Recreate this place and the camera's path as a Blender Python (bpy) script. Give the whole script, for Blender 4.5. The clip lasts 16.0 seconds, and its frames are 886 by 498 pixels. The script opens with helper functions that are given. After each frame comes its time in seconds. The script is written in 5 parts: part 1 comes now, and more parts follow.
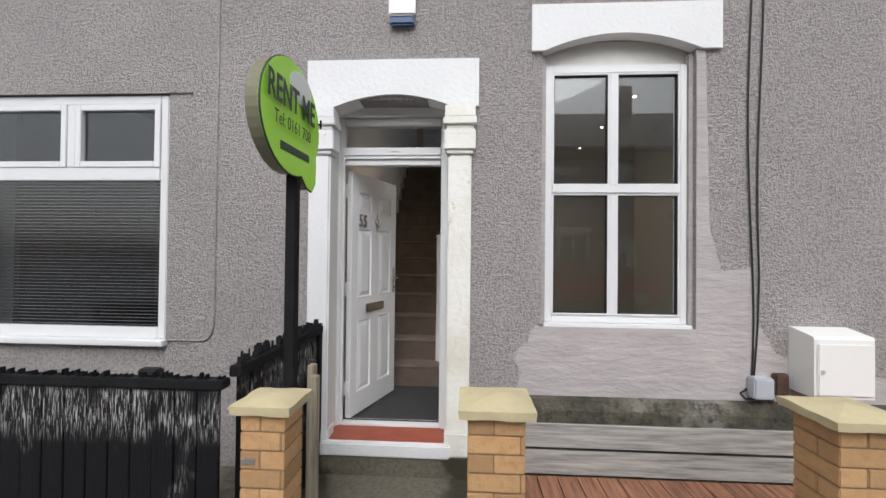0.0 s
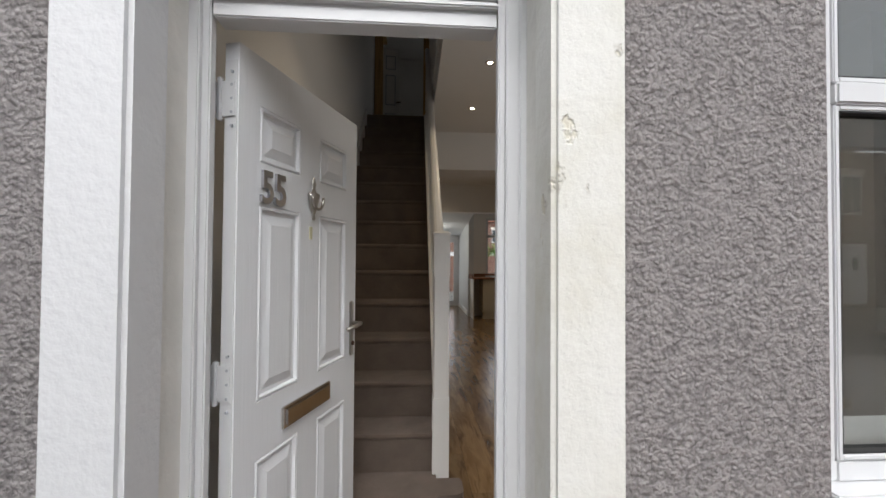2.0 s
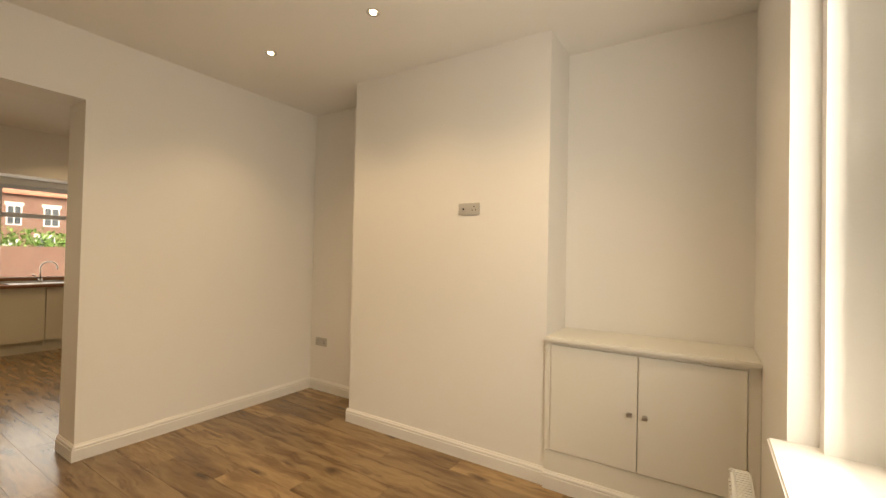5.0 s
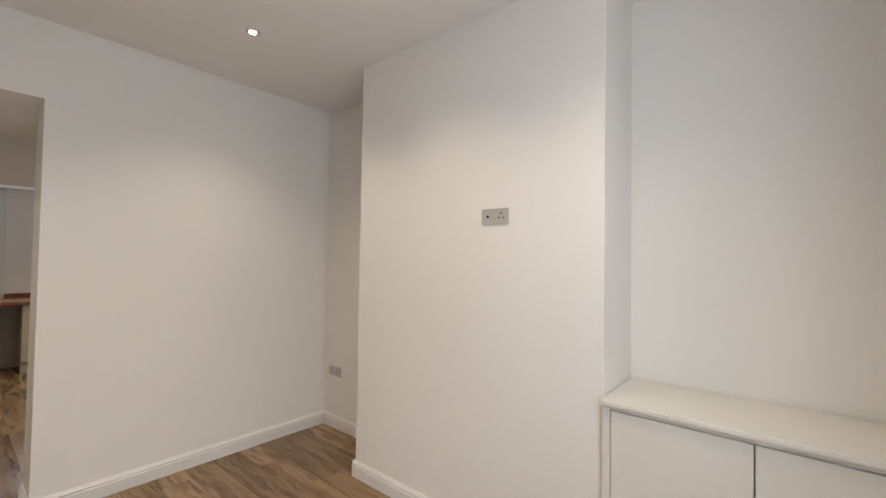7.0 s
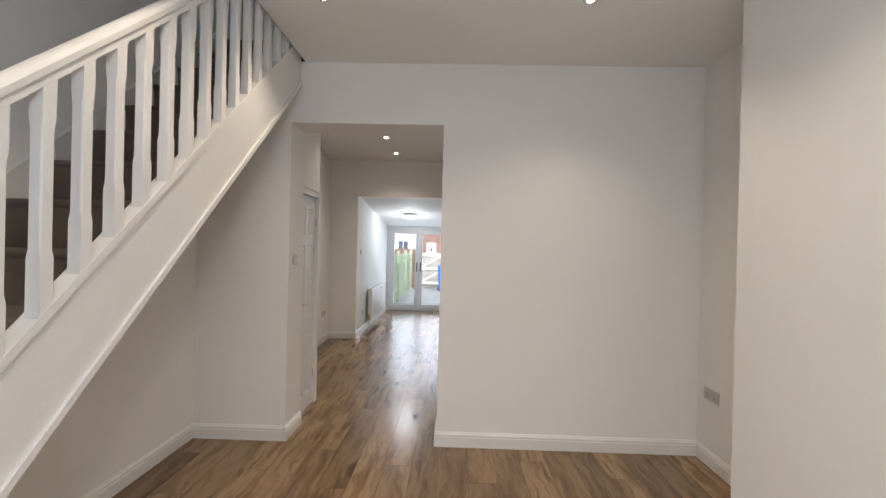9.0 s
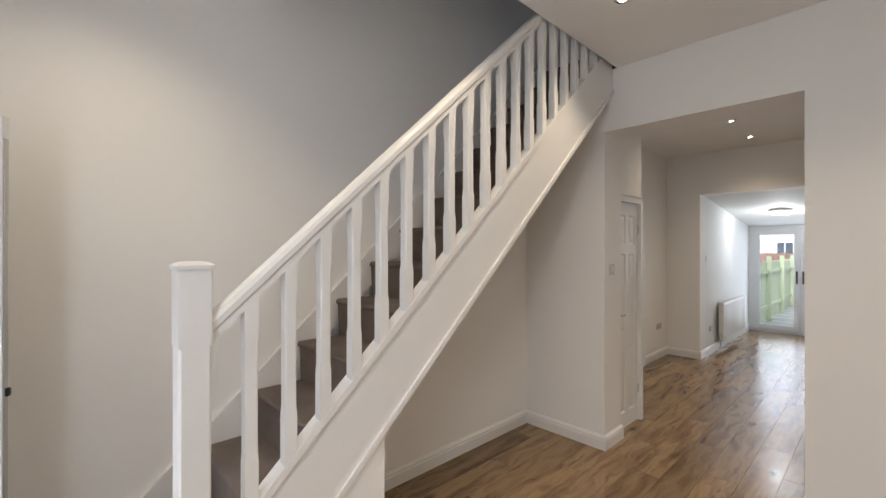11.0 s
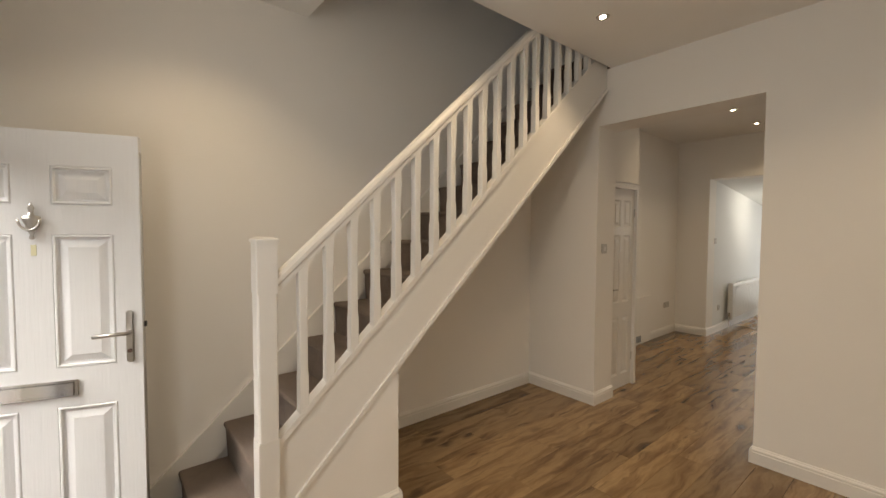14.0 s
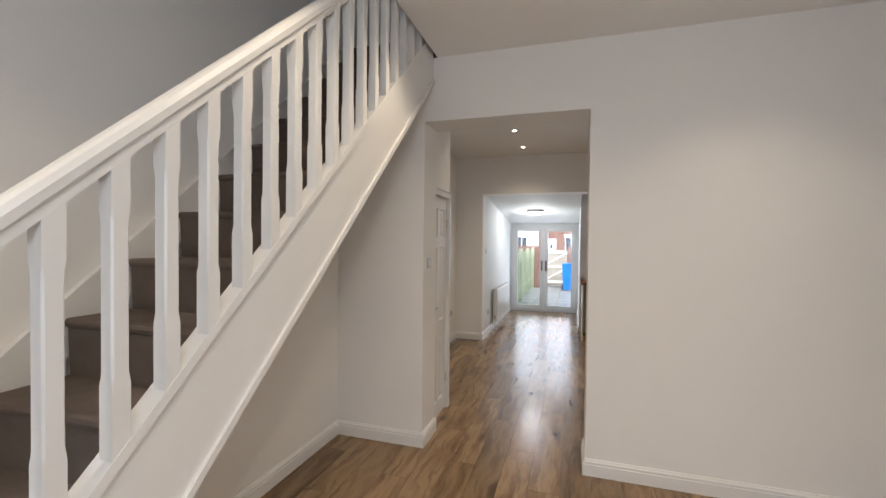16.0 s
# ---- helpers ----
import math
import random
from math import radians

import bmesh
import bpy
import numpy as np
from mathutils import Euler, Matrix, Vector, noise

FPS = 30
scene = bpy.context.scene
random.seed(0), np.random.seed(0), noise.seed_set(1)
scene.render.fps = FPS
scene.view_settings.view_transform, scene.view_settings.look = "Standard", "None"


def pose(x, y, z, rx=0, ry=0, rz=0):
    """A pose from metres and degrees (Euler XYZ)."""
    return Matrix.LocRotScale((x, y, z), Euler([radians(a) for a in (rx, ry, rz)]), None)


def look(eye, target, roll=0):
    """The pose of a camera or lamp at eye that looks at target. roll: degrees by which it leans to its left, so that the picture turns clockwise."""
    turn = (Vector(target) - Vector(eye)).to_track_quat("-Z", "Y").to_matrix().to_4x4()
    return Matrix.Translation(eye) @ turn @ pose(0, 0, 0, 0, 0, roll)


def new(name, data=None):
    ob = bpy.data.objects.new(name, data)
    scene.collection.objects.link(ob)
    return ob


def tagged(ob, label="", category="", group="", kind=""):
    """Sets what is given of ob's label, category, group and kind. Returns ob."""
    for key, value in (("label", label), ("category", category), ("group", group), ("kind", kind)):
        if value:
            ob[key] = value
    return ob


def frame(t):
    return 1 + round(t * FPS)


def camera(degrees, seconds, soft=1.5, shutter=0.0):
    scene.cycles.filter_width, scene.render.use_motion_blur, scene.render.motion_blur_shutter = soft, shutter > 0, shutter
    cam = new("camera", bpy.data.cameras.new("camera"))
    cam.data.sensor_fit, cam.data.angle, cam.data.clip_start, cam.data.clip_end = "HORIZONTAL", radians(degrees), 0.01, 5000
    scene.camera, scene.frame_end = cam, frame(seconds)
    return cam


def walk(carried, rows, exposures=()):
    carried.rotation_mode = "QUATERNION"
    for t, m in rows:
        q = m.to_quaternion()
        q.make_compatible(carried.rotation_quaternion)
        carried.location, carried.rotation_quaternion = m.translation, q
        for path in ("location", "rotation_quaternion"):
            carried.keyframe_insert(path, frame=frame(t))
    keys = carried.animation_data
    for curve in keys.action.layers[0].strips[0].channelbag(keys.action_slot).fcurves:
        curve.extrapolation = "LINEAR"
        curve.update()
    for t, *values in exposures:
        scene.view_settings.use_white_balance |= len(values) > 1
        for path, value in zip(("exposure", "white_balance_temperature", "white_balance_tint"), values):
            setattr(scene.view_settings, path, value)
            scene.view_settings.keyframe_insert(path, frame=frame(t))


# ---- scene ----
cam = camera(93.7, 16.0)
PATH = [
    (0, (0.451, 0.921, 1.317), (0.338, 2.917, 1.342), 0.6),
    (0.5, (0.311, 1.417, 1.338), (0.235, 3.416, 1.357), 0.1),
    (1, (0.142, 1.934, 1.349), (0.148, 3.933, 1.381), 0.3),
    (1.5, (0.074, 2.473, 1.365), (0.114, 4.473, 1.395), 0.3),
    (2, (0.030, 2.982, 1.378), (0.172, 4.977, 1.419), 0.4),
    (2.5, (-0.027, 3.425, 1.388), (0.262, 5.404, 1.424), 0.0),
    (3, (-0.045, 3.776, 1.395), (0.468, 5.709, 1.418), -0.2),
    (3.5, (-0.054, 4.01, 1.415), (0.765, 5.834, 1.421), -0.1),
    (4, (-0.003, 4.218, 1.434), (1.291, 5.744, 1.437), 0.5),
    (6.3, (0.748, 4.647, 1.531), (2.507, 5.599, 1.586), 1.1),
    (6.5, (0.828, 4.669, 1.555), (2.54, 5.703, 1.605), 1.0),
    (7, (0.968, 4.71, 1.552), (2.499, 5.996, 1.602), 0.9),
    (7.5, (1.093, 4.734, 1.561), (2.306, 6.324, 1.606), 1.0),
    (8, (1.218, 4.721, 1.557), (2.045, 6.542, 1.58), 1.5),
    (8.5, (1.303, 4.773, 1.521), (1.713, 6.73, 1.525), 1.5),
    (9, (1.4, 4.905, 1.528), (1.354, 6.905, 1.521), 1.4),
    (9.5, (1.445, 5.012, 1.542), (0.934, 6.945, 1.532), 1.0),
    (10, (1.49, 5.065, 1.561), (0.54, 6.825, 1.552), 0.8),
    (12.3, (2.047, 4.738, 1.556), (0.382, 5.844, 1.51), 0.3),
    (12.5, (2.156, 4.709, 1.565), (0.481, 5.8, 1.502), 0.5),
    (13, (2.303, 4.646, 1.56), (0.634, 5.746, 1.48), 0.4),
    (13.5, (2.295, 4.658, 1.559), (0.667, 5.816, 1.471), 0.4),
    (14, (2.1, 4.728, 1.553), (0.556, 5.996, 1.466), 0.3),
    (14.5, (1.867, 4.804, 1.556), (0.465, 6.228, 1.48), 0.3),
    (15, (1.643, 4.951, 1.557), (0.446, 6.552, 1.499), 0.4),
    (15.5, (1.448, 5.072, 1.556), (0.526, 6.847, 1.515), 0.5),
    (16, (1.206, 5.14, 1.567), (0.612, 7.049, 1.533), 0.6),
]
EXPOSURES = [(0.0, 0.15, 6300, 10), (1.5, 0.23, 6250, 10), (2.0, 0.2, 6300, 10), (3.0, 0.5, 6850, 10), (3.5, 1.06, 7750, 10), (4.2, 1.72, 8950, 10), (6.3, 1.62, 6600, 10), (7.0, 1.74, 5850, 10),
             (8.0, 1.72, 5400, 10), (9.0, 1.70, 5700, 10), (10.2, 1.75, 5650, 10), (12.3, 1.4, 6300, 10), (13.0, 1.3, 6500, 10), (14.0, 1.34, 7050, 10), (14.5, 1.43, 7350, 10), (15.0, 1.5, 6800, 10), (16.0, 1.70, 5800, 10)]
walk(cam, [(t, look(eye, target, roll)) for t, eye, target, roll in PATH], EXPOSURES)

# ---- world, sun, lamps ----
world = bpy.data.worlds.new("overcast_sky")
scene.world = world
world.use_nodes = True
wn = world.node_tree.nodes
sky = wn.new("ShaderNodeTexSky")
sky.sky_type = "NISHITA"
sky.sun_disc = False
sky.sun_elevation, sky.sun_rotation = radians(48), radians(180)
sky.dust_density, sky.ozone_density = 4.0, 1.0
hsv = wn.new("ShaderNodeHueSaturation")
hsv.inputs["Saturation"].default_value = 0.25
world.node_tree.links.new(sky.outputs[0], hsv.inputs["Color"])
world.node_tree.links.new(hsv.outputs[0], wn["Background"].inputs["Color"])
wn["Background"].inputs["Strength"].default_value = 0.175

sun_data = bpy.data.lights.new("sun", "SUN")
sun_data.energy, sun_data.angle, sun_data.color = 1.4, radians(60), (1.0, 0.985, 0.97)
sun_ob = new("sun", sun_data)
sun_ob.matrix_world = look((0.2, -5.1, 10.0), (0.2, 3.9, 0))
DOWNLIGHT_WATTS = 11.5
WARM = (1.0, 0.78, 0.52)
DAY = (0.95, 0.975, 1.0)


def window_light(name, eye, target, w, h, watts, tint=DAY):
    """An area lamp set in an opening, added to the sky's own light."""
    d = bpy.data.lights.new(name, "AREA")
    d.shape, d.size, d.size_y, d.energy, d.color = "RECTANGLE", w, h, watts, tint
    new(name, d).matrix_world = look(eye, target)


window_light("front_window_daylight", (1.50, 4.12, 1.75), (1.50, 6.0, 1.75), 0.9, 1.7, 6.5)
# fill lamp added to brighten the landing; its source is out of view
window_light("landing_fill_light", (1.7, 11.58, 4.6), (1.7, 9.0, 4.6), 0.9, 1.1, 2.0)
window_light("french_door_daylight", (0.595, 14.80, 1.05), (0.595, 12.0, 1.05), 1.2, 1.7, 3.5)
window_light("sink_window_daylight", (2.22, 12.77, 1.65), (2.22, 10.0, 1.65), 0.8, 1.2, 2)


# ---- materials ----
class Nodes:
    """Short hand for building one node material."""

    def __init__(self, name, rough=0.5, metal=0.0, local=False):
        self.m = bpy.data.materials.new(name)
        self.m.use_nodes = True
        self.t = self.m.node_tree
        self.b = self.t.nodes["Principled BSDF"]
        self.b.inputs["Roughness"].default_value = rough
        self.b.inputs["Metallic"].default_value = metal
        co = self.t.nodes.new("ShaderNodeTexCoord")
        self.co = co.outputs["Object"]
        if local:
            info = self.t.nodes.new("ShaderNodeObjectInfo")
            self.rand = info.outputs["Random"]
            mul = self.math("MULTIPLY", self.rand, 37.0)
            add = self.t.nodes.new("ShaderNodeVectorMath")
            add.operation = "ADD"
            self.link(self.co, add.inputs[0])
            self.link(mul, add.inputs[1])
            self.co = add.outputs[0]

    def link(self, a, b):
        self.t.links.new(a, b)

    def put(self, sock, v):
        if hasattr(v, "is_linked"):
            self.link(v, sock)
        else:
            sock.default_value = v

    def math(self, op, a, b=0.0):
        n = self.t.nodes.new("ShaderNodeMath")
        n.operation = op
        self.put(n.inputs[0], a)
        self.put(n.inputs[1], b)
        return n.outputs[0]

    def scaled(self, sx, sy, sz):
        n = self.t.nodes.new("ShaderNodeMapping")
        n.inputs["Scale"].default_value = (sx, sy, sz)
        self.link(self.co, n.inputs["Vector"])
        return n.outputs[0]

    def noise(self, scale, detail=4.0, rough=0.55, vec=None):
        n = self.t.nodes.new("ShaderNodeTexNoise")
        n.inputs["Scale"].default_value, n.inputs["Detail"].default_value, n.inputs["Roughness"].default_value = scale, detail, rough
        self.link(vec or self.co, n.inputs["Vector"])
        return n.outputs["Fac"]

    def voronoi(self, scale, vec=None, feature="F1"):
        n = self.t.nodes.new("ShaderNodeTexVoronoi")
        n.feature = feature
        n.inputs["Scale"].default_value = scale
        self.link(vec or self.co, n.inputs["Vector"])
        return n.outputs["Distance"]

    def ramp(self, fac, *stops):
        n = self.t.nodes.new("ShaderNodeValToRGB")
        while len(n.color_ramp.elements) < len(stops):
            n.color_ramp.elements.new(0.5)
        for e, (p, c) in zip(n.color_ramp.elements, stops):
            e.position, e.color = p, (*c, 1) if isinstance(c, tuple) else (c, c, c, 1)
        self.link(fac, n.inputs["Fac"])
        return n.outputs["Color"]

    def mix(self, fac, a, b, mode="MIX"):
        n = self.t.nodes.new("ShaderNodeMix")
        n.data_type, n.blend_type = "RGBA", mode
        self.put(n.inputs[0], fac)
        for sock, v in ((n.inputs[6], a), (n.inputs[7], b)):
            self.put(sock, (*v, 1) if isinstance(v, tuple) else v)
        return n.outputs[2]

    def color(self, v):
        self.put(self.b.inputs["Base Color"], (*v, 1) if isinstance(v, tuple) else v)

    def rough(self, v):
        self.put(self.b.inputs["Roughness"], v)

    def bump(self, height, dist, strength=1.0):
        n = self.t.nodes.new("ShaderNodeBump")
        n.inputs["Distance"].default_value, n.inputs["Strength"].default_value = dist, strength
        self.link(height, n.inputs["Height"])
        self.link(n.outputs[0], self.b.inputs["Normal"])


def k(c, f):
    return tuple(min(1.0, v * f) for v in c)


def plain(name, c, rough=0.5, metal=0.0, vary=0.08, big=1.3, fine=60.0, bump=0.0006, local=False):
    """A painted or plain surface with broad and fine variation and slight relief."""
    n = Nodes(name, rough, metal, local)
    a = n.ramp(n.noise(big, 3), (0.3, k(c, 1 - vary)), (0.7, k(c, 1 + vary)))
    n.color(n.mix(n.ramp(n.noise(fine, 5), (0.35, 0.0), (0.75, 0.3)), a, k(c, 1 - vary * 1.5)))
    n.rough(n.math("ADD", n.math("MULTIPLY", n.noise(big * 7, 3), min(0.16, vary * 2)), rough - min(0.08, vary)))
    if bump:
        n.bump(n.noise(fine, 4), bump)
    return n.m


def make_pebbledash():
    n = Nodes("pebbledash_render", 0.95)
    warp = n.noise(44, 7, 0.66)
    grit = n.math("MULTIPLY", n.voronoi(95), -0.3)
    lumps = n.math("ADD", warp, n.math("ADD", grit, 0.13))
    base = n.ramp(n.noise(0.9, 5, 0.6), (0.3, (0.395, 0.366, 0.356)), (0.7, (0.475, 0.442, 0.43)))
    # hollows between lumps mixed darker, painting in the shade under them
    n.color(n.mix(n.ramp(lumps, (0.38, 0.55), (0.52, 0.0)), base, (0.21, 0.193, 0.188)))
    n.bump(lumps, 0.034, 1.0)
    return n.m


def make_smooth_render():
    n = Nodes("smooth_trowelled_render", 0.9)
    wide = n.noise(3.0, 4, 0.5, n.scaled(1, 1, 3.5))
    n.color(n.ramp(wide, (0.3, (0.36, 0.333, 0.327)), (0.7, (0.43, 0.4, 0.39))))
    n.bump(n.noise(9, 5, 0.6, n.scaled(1, 1, 3)), 0.012)
    return n.m


def make_flaking_paint():
    n = Nodes("flaking_cream_paint", 0.7)
    patch = n.noise(2.6, 6, 0.62, n.scaled(1, 1, 0.8))
    chips = n.ramp(patch, (0.60, 0.0), (0.615, 0.8))
    rim = n.ramp(patch, (0.592, 0.0), (0.602, 1.0), (0.615, 0.0))
    stains = n.ramp(n.noise(1.7, 5, 0.6), (0.35, (0.61, 0.58, 0.48)), (0.5, (0.72, 0.71, 0.655)), (0.65, (0.76, 0.755, 0.72)))
    c = n.mix(chips, stains, (0.66, 0.62, 0.50))
    n.color(n.mix(n.math("MULTIPLY", rim, n.ramp(n.noise(9, 4), (0.45, 0.0), (0.6, 0.5))), c, (0.42, 0.39, 0.33)))
    n.bump(n.math("ADD", n.math("MULTIPLY", n.noise(22, 7, 0.62), 0.6), n.math("MULTIPLY", chips, -0.5)), 0.009)
    return n.m


def make_plinth():
    n = Nodes("mossy_plinth_stone", 0.95)
    grit = n.noise(14, 7, 0.7)
    base = n.ramp(n.noise(3, 5), (0.34, (0.035, 0.032, 0.024)), (0.54, (0.13, 0.118, 0.09)), (0.72, (0.34, 0.32, 0.28)))
    n.color(n.mix(n.ramp(grit, (0.5, 0.0), (0.62, 0.8)), base, (0.045, 0.043, 0.03)))
    n.bump(grit, 0.06)
    return n.m


def make_door_skin():
    n = Nodes("embossed_white_door_skin", 0.36)
    grain = n.noise(60, 5, 0.6, n.scaled(1.6, 1.6, 0.07))
    broad = n.noise(2.4, 3)
    n.color(n.mix(n.ramp(grain, (0.4, 0.0), (0.7, 0.25)), n.ramp(broad, (0.3, (0.745, 0.76, 0.775)), (0.7, (0.765, 0.78, 0.795))), (0.7, 0.71, 0.725)))
    n.bump(grain, 0.0011)
    return n.m


def make_brick(name, c, spread=0.25):
    n = Nodes(name, 0.9, local=True)
    tone = n.ramp(n.rand, (0.0, k(c, 1 - spread)), (0.5, c), (1.0, k(c, 1 + spread * 0.7)))
    n.color(n.mix(n.ramp(n.noise(30, 6, 0.65), (0.45, 0.0), (0.75, 0.55)), tone, k(c, 0.55)))
    n.bump(n.noise(70, 5), 0.003)
    return n.m


def make_brick_wall():
    n = Nodes("far_brickwork", 0.92)
    b = n.t.nodes.new("ShaderNodeTexBrick")
    b.inputs["Scale"].default_value = 4.4
    b.inputs["Mortar Size"].default_value = 0.014
    b.inputs["Color1"].default_value, b.inputs["Color2"].default_value = (0.15, 0.07, 0.05, 1), (0.21, 0.105, 0.075, 1)
    b.inputs["Mortar"].default_value = (0.2, 0.18, 0.16, 1)
    r = n.t.nodes.new("ShaderNodeMapping")
    r.inputs["Rotation"].default_value = (radians(90), 0, 0)
    n.link(n.co, r.inputs["Vector"])
    n.link(r.outputs[0], b.inputs["Vector"])
    n.color(n.mix(n.ramp(n.noise(0.8, 4), (0.35, 0.0), (0.75, 0.4)), b.outputs["Color"], (0.15, 0.08, 0.06)))
    return n.m


def make_laminate():
    """Rustic oak boards: broad cathedral bands, dark streaks and knots along the board."""
    n = Nodes("oak_laminate", 0.3, local=True)
    wob = n.t.nodes.new("ShaderNodeTexNoise")
    wob.inputs["Scale"].default_value, wob.inputs["Detail"].default_value = 3.0, 3.0
    n.link(n.scaled(2.2, 1.0, 1), wob.inputs["Vector"])
    bend = n.t.nodes.new("ShaderNodeVectorMath")
    bend.operation = "MULTIPLY_ADD"
    bend.inputs[1].default_value = (0.13, 0.2, 0.0)
    n.link(wob.outputs["Color"], bend.inputs[0])
    n.link(n.co, bend.inputs[2])
    n.co = bend.outputs[0]
    bands = n.noise(1.0, 4, 0.55, n.scaled(13.0, 1.5, 1))
    streak = n.noise(1.0, 5, 0.6, n.scaled(26.0, 2.4, 1))
    fine = n.noise(1.0, 4, 0.6, n.scaled(210.0, 6.0, 1))
    base = n.ramp(bands, (0.30, (0.115, 0.064, 0.028)), (0.44, (0.205, 0.125, 0.058)), (0.56, (0.285, 0.185, 0.092)), (0.72, (0.225, 0.14, 0.066)))
    tone = n.ramp(n.rand, (0.0, 0.74), (0.5, 0.98), (1.0, 1.2))
    c = n.mix(1.0, base, tone, "MULTIPLY")
    c = n.mix(n.ramp(streak, (0.55, 0.0), (0.70, 0.8)), c, (0.07, 0.038, 0.018))
    knots = n.ramp(n.voronoi(1.0, n.scaled(5.2, 2.1, 1)), (0.07, 1.0), (0.22, 0.0))
    c = n.mix(n.math("MULTIPLY", knots, 0.85), c, (0.045, 0.024, 0.012))
    n.color(n.mix(n.ramp(fine, (0.45, 0.0), (0.8, 0.25)), c, (0.11, 0.065, 0.032)))
    n.rough(n.math("ADD", n.math("MULTIPLY", bands, 0.14), 0.15))
    n.bump(n.math("ADD", fine, n.math("MULTIPLY", streak, -0.6)), 0.0003)
    return n.m


def make_carpet(name, c, fine=420.0):
    n = Nodes(name, 1.0)
    pile = n.noise(fine, 3, 0.7)
    wear = n.noise(7, 4)
    n.color(n.mix(n.ramp(pile, (0.35, 0.7), (0.65, 0.0)), n.ramp(wear, (0.3, k(c, 0.85)), (0.7, k(c, 1.2))), k(c, 0.5)))
    n.b.inputs["Sheen Weight"].default_value = 0.08
    n.b.inputs["Specular IOR Level"].default_value = 0.1
    n.bump(n.math("ADD", pile, n.math("MULTIPLY", wear, 0.6)), 0.006)
    return n.m


def make_streaked_black():
    n = Nodes("black_fence_stain", 0.55)
    n.b.inputs["Specular IOR Level"].default_value = 0.18
    sep = n.t.nodes.new("ShaderNodeSeparateXYZ")
    n.link(n.co, sep.inputs[0])
    band = n.ramp(sep.outputs[2], (0.70, 0.0), (0.80, 0.9), (0.93, 1.0), (0.945, 0.2))
    streak = n.noise(16, 5, 0.7, n.scaled(11, 11, 0.8))
    patch = n.noise(4.2, 3, 0.5, n.scaled(1, 1, 0.7))
    low = n.math("MULTIPLY", n.ramp(patch, (0.58, 0.0), (0.64, 0.5)), 0.7)
    worn = n.math("MAXIMUM", n.math("MULTIPLY", band, n.ramp(patch, (0.4, 0.0), (0.48, 1.0))), low)
    f = n.math("MULTIPLY", n.ramp(streak, (0.52, 0.0), (0.58, 1.0)), worn)
    n.color(n.mix(f, (0.007, 0.007, 0.008), (0.45, 0.44, 0.43)))
    n.bump(streak, 0.004)
    return n.m


def make_weathered_wood(name, a, b, axis=0):
    n = Nodes(name, 0.85, local=True)
    sc = [8, 8, 8]
    sc[axis] = 0.5
    g = n.noise(5, 7, 0.65, n.scaled(*sc))
    n.color(n.ramp(g, (0.3, a), (0.55, b), (0.75, k(b, 1.3))))
    n.bump(g, 0.004)
    return n.m


def make_concrete(name, dry, wet):
    n = Nodes(name, 0.8)
    f = n.ramp(n.noise(1.5, 5, 0.6), (0.46, 0.0), (0.52, 1.0))
    n.color(n.mix(n.ramp(n.noise(40, 5), (0.4, 0.0), (0.7, 0.5)), n.mix(f, dry, wet), k(wet, 0.6)))
    n.rough(n.ramp(f, (0.0, 0.85), (1.0, 0.3)))
    n.bump(n.noise(45, 5), 0.004)
    return n.m


def make_glass(name, tint, ior):
    n = Nodes(name, 0.0)
    n.color(tint)
    n.b.inputs["Transmission Weight"].default_value = 1.0
    n.b.inputs["IOR"].default_value = ior
    return n.m


def make_glow(name, c, strength):
    n = Nodes(name, 0.4)
    n.color(c)
    n.b.inputs["Emission Color"].default_value = (*c, 1)
    n.b.inputs["Emission Strength"].default_value = strength
    return n.m


PEBBLE, SMOOTH, FLAKE, PLINTH = make_pebbledash(), make_smooth_render(), make_flaking_paint(), make_plinth()
LINTEL = plain("white_masonry_paint", (0.69, 0.695, 0.7), 0.6, vary=0.04, fine=30, bump=0.004)
UPVC = plain("white_upvc", (0.68, 0.685, 0.69), 0.28, vary=0.008, bump=0.0)
DOORSKIN = make_door_skin()
REVEALP = plain("stained_cream_reveal_paint", (0.71, 0.695, 0.65), 0.6, vary=0.12, big=2.6, fine=18, bump=0.005)
WALLP = plain("warm_white_wall_emulsion", (0.82, 0.795, 0.755), 0.75, vary=0.015, big=0.7, fine=130, bump=0.0006)
CEILP = plain("white_ceiling_emulsion", (0.84, 0.82, 0.785), 0.85, vary=0.012, fine=140, bump=0.0006)
KITP = plain("bright_white_kitchen_emulsion", (0.74, 0.75, 0.74), 0.7, vary=0.01, fine=140, bump=0.0004)
GLOSSP = plain("white_gloss_wood_paint", (0.76, 0.74, 0.705), 0.32, vary=0.025, fine=50, bump=0.0006)
CUPP = plain("cream_satin_paint", (0.76, 0.735, 0.67), 0.45, vary=0.02, fine=60, bump=0.0)
BRICK = make_brick("buff_brick", (0.45, 0.27, 0.125))
FARBRICK = make_brick_wall()
MORTAR = plain("grey_mortar", (0.32, 0.28, 0.23), 0.95, vary=0.15, fine=90, bump=0.003)
DARKMORTAR = plain("brown_mortar", (0.21, 0.15, 0.095), 0.95, vary=0.15, fine=90, bump=0.003)
CAPSTONE = plain("buff_cast_stone", (0.5, 0.43, 0.265), 0.9, vary=0.14, big=5, fine=120, bump=0.0025)
BLACK = make_streaked_black()
BLACKP = plain("black_painted_post", (0.011, 0.011, 0.012), 0.7, vary=0.3, big=9, fine=40, bump=0.002)
BLACKP.node_tree.nodes["Principled BSDF"].inputs["Specular IOR Level"].default_value = 0.15
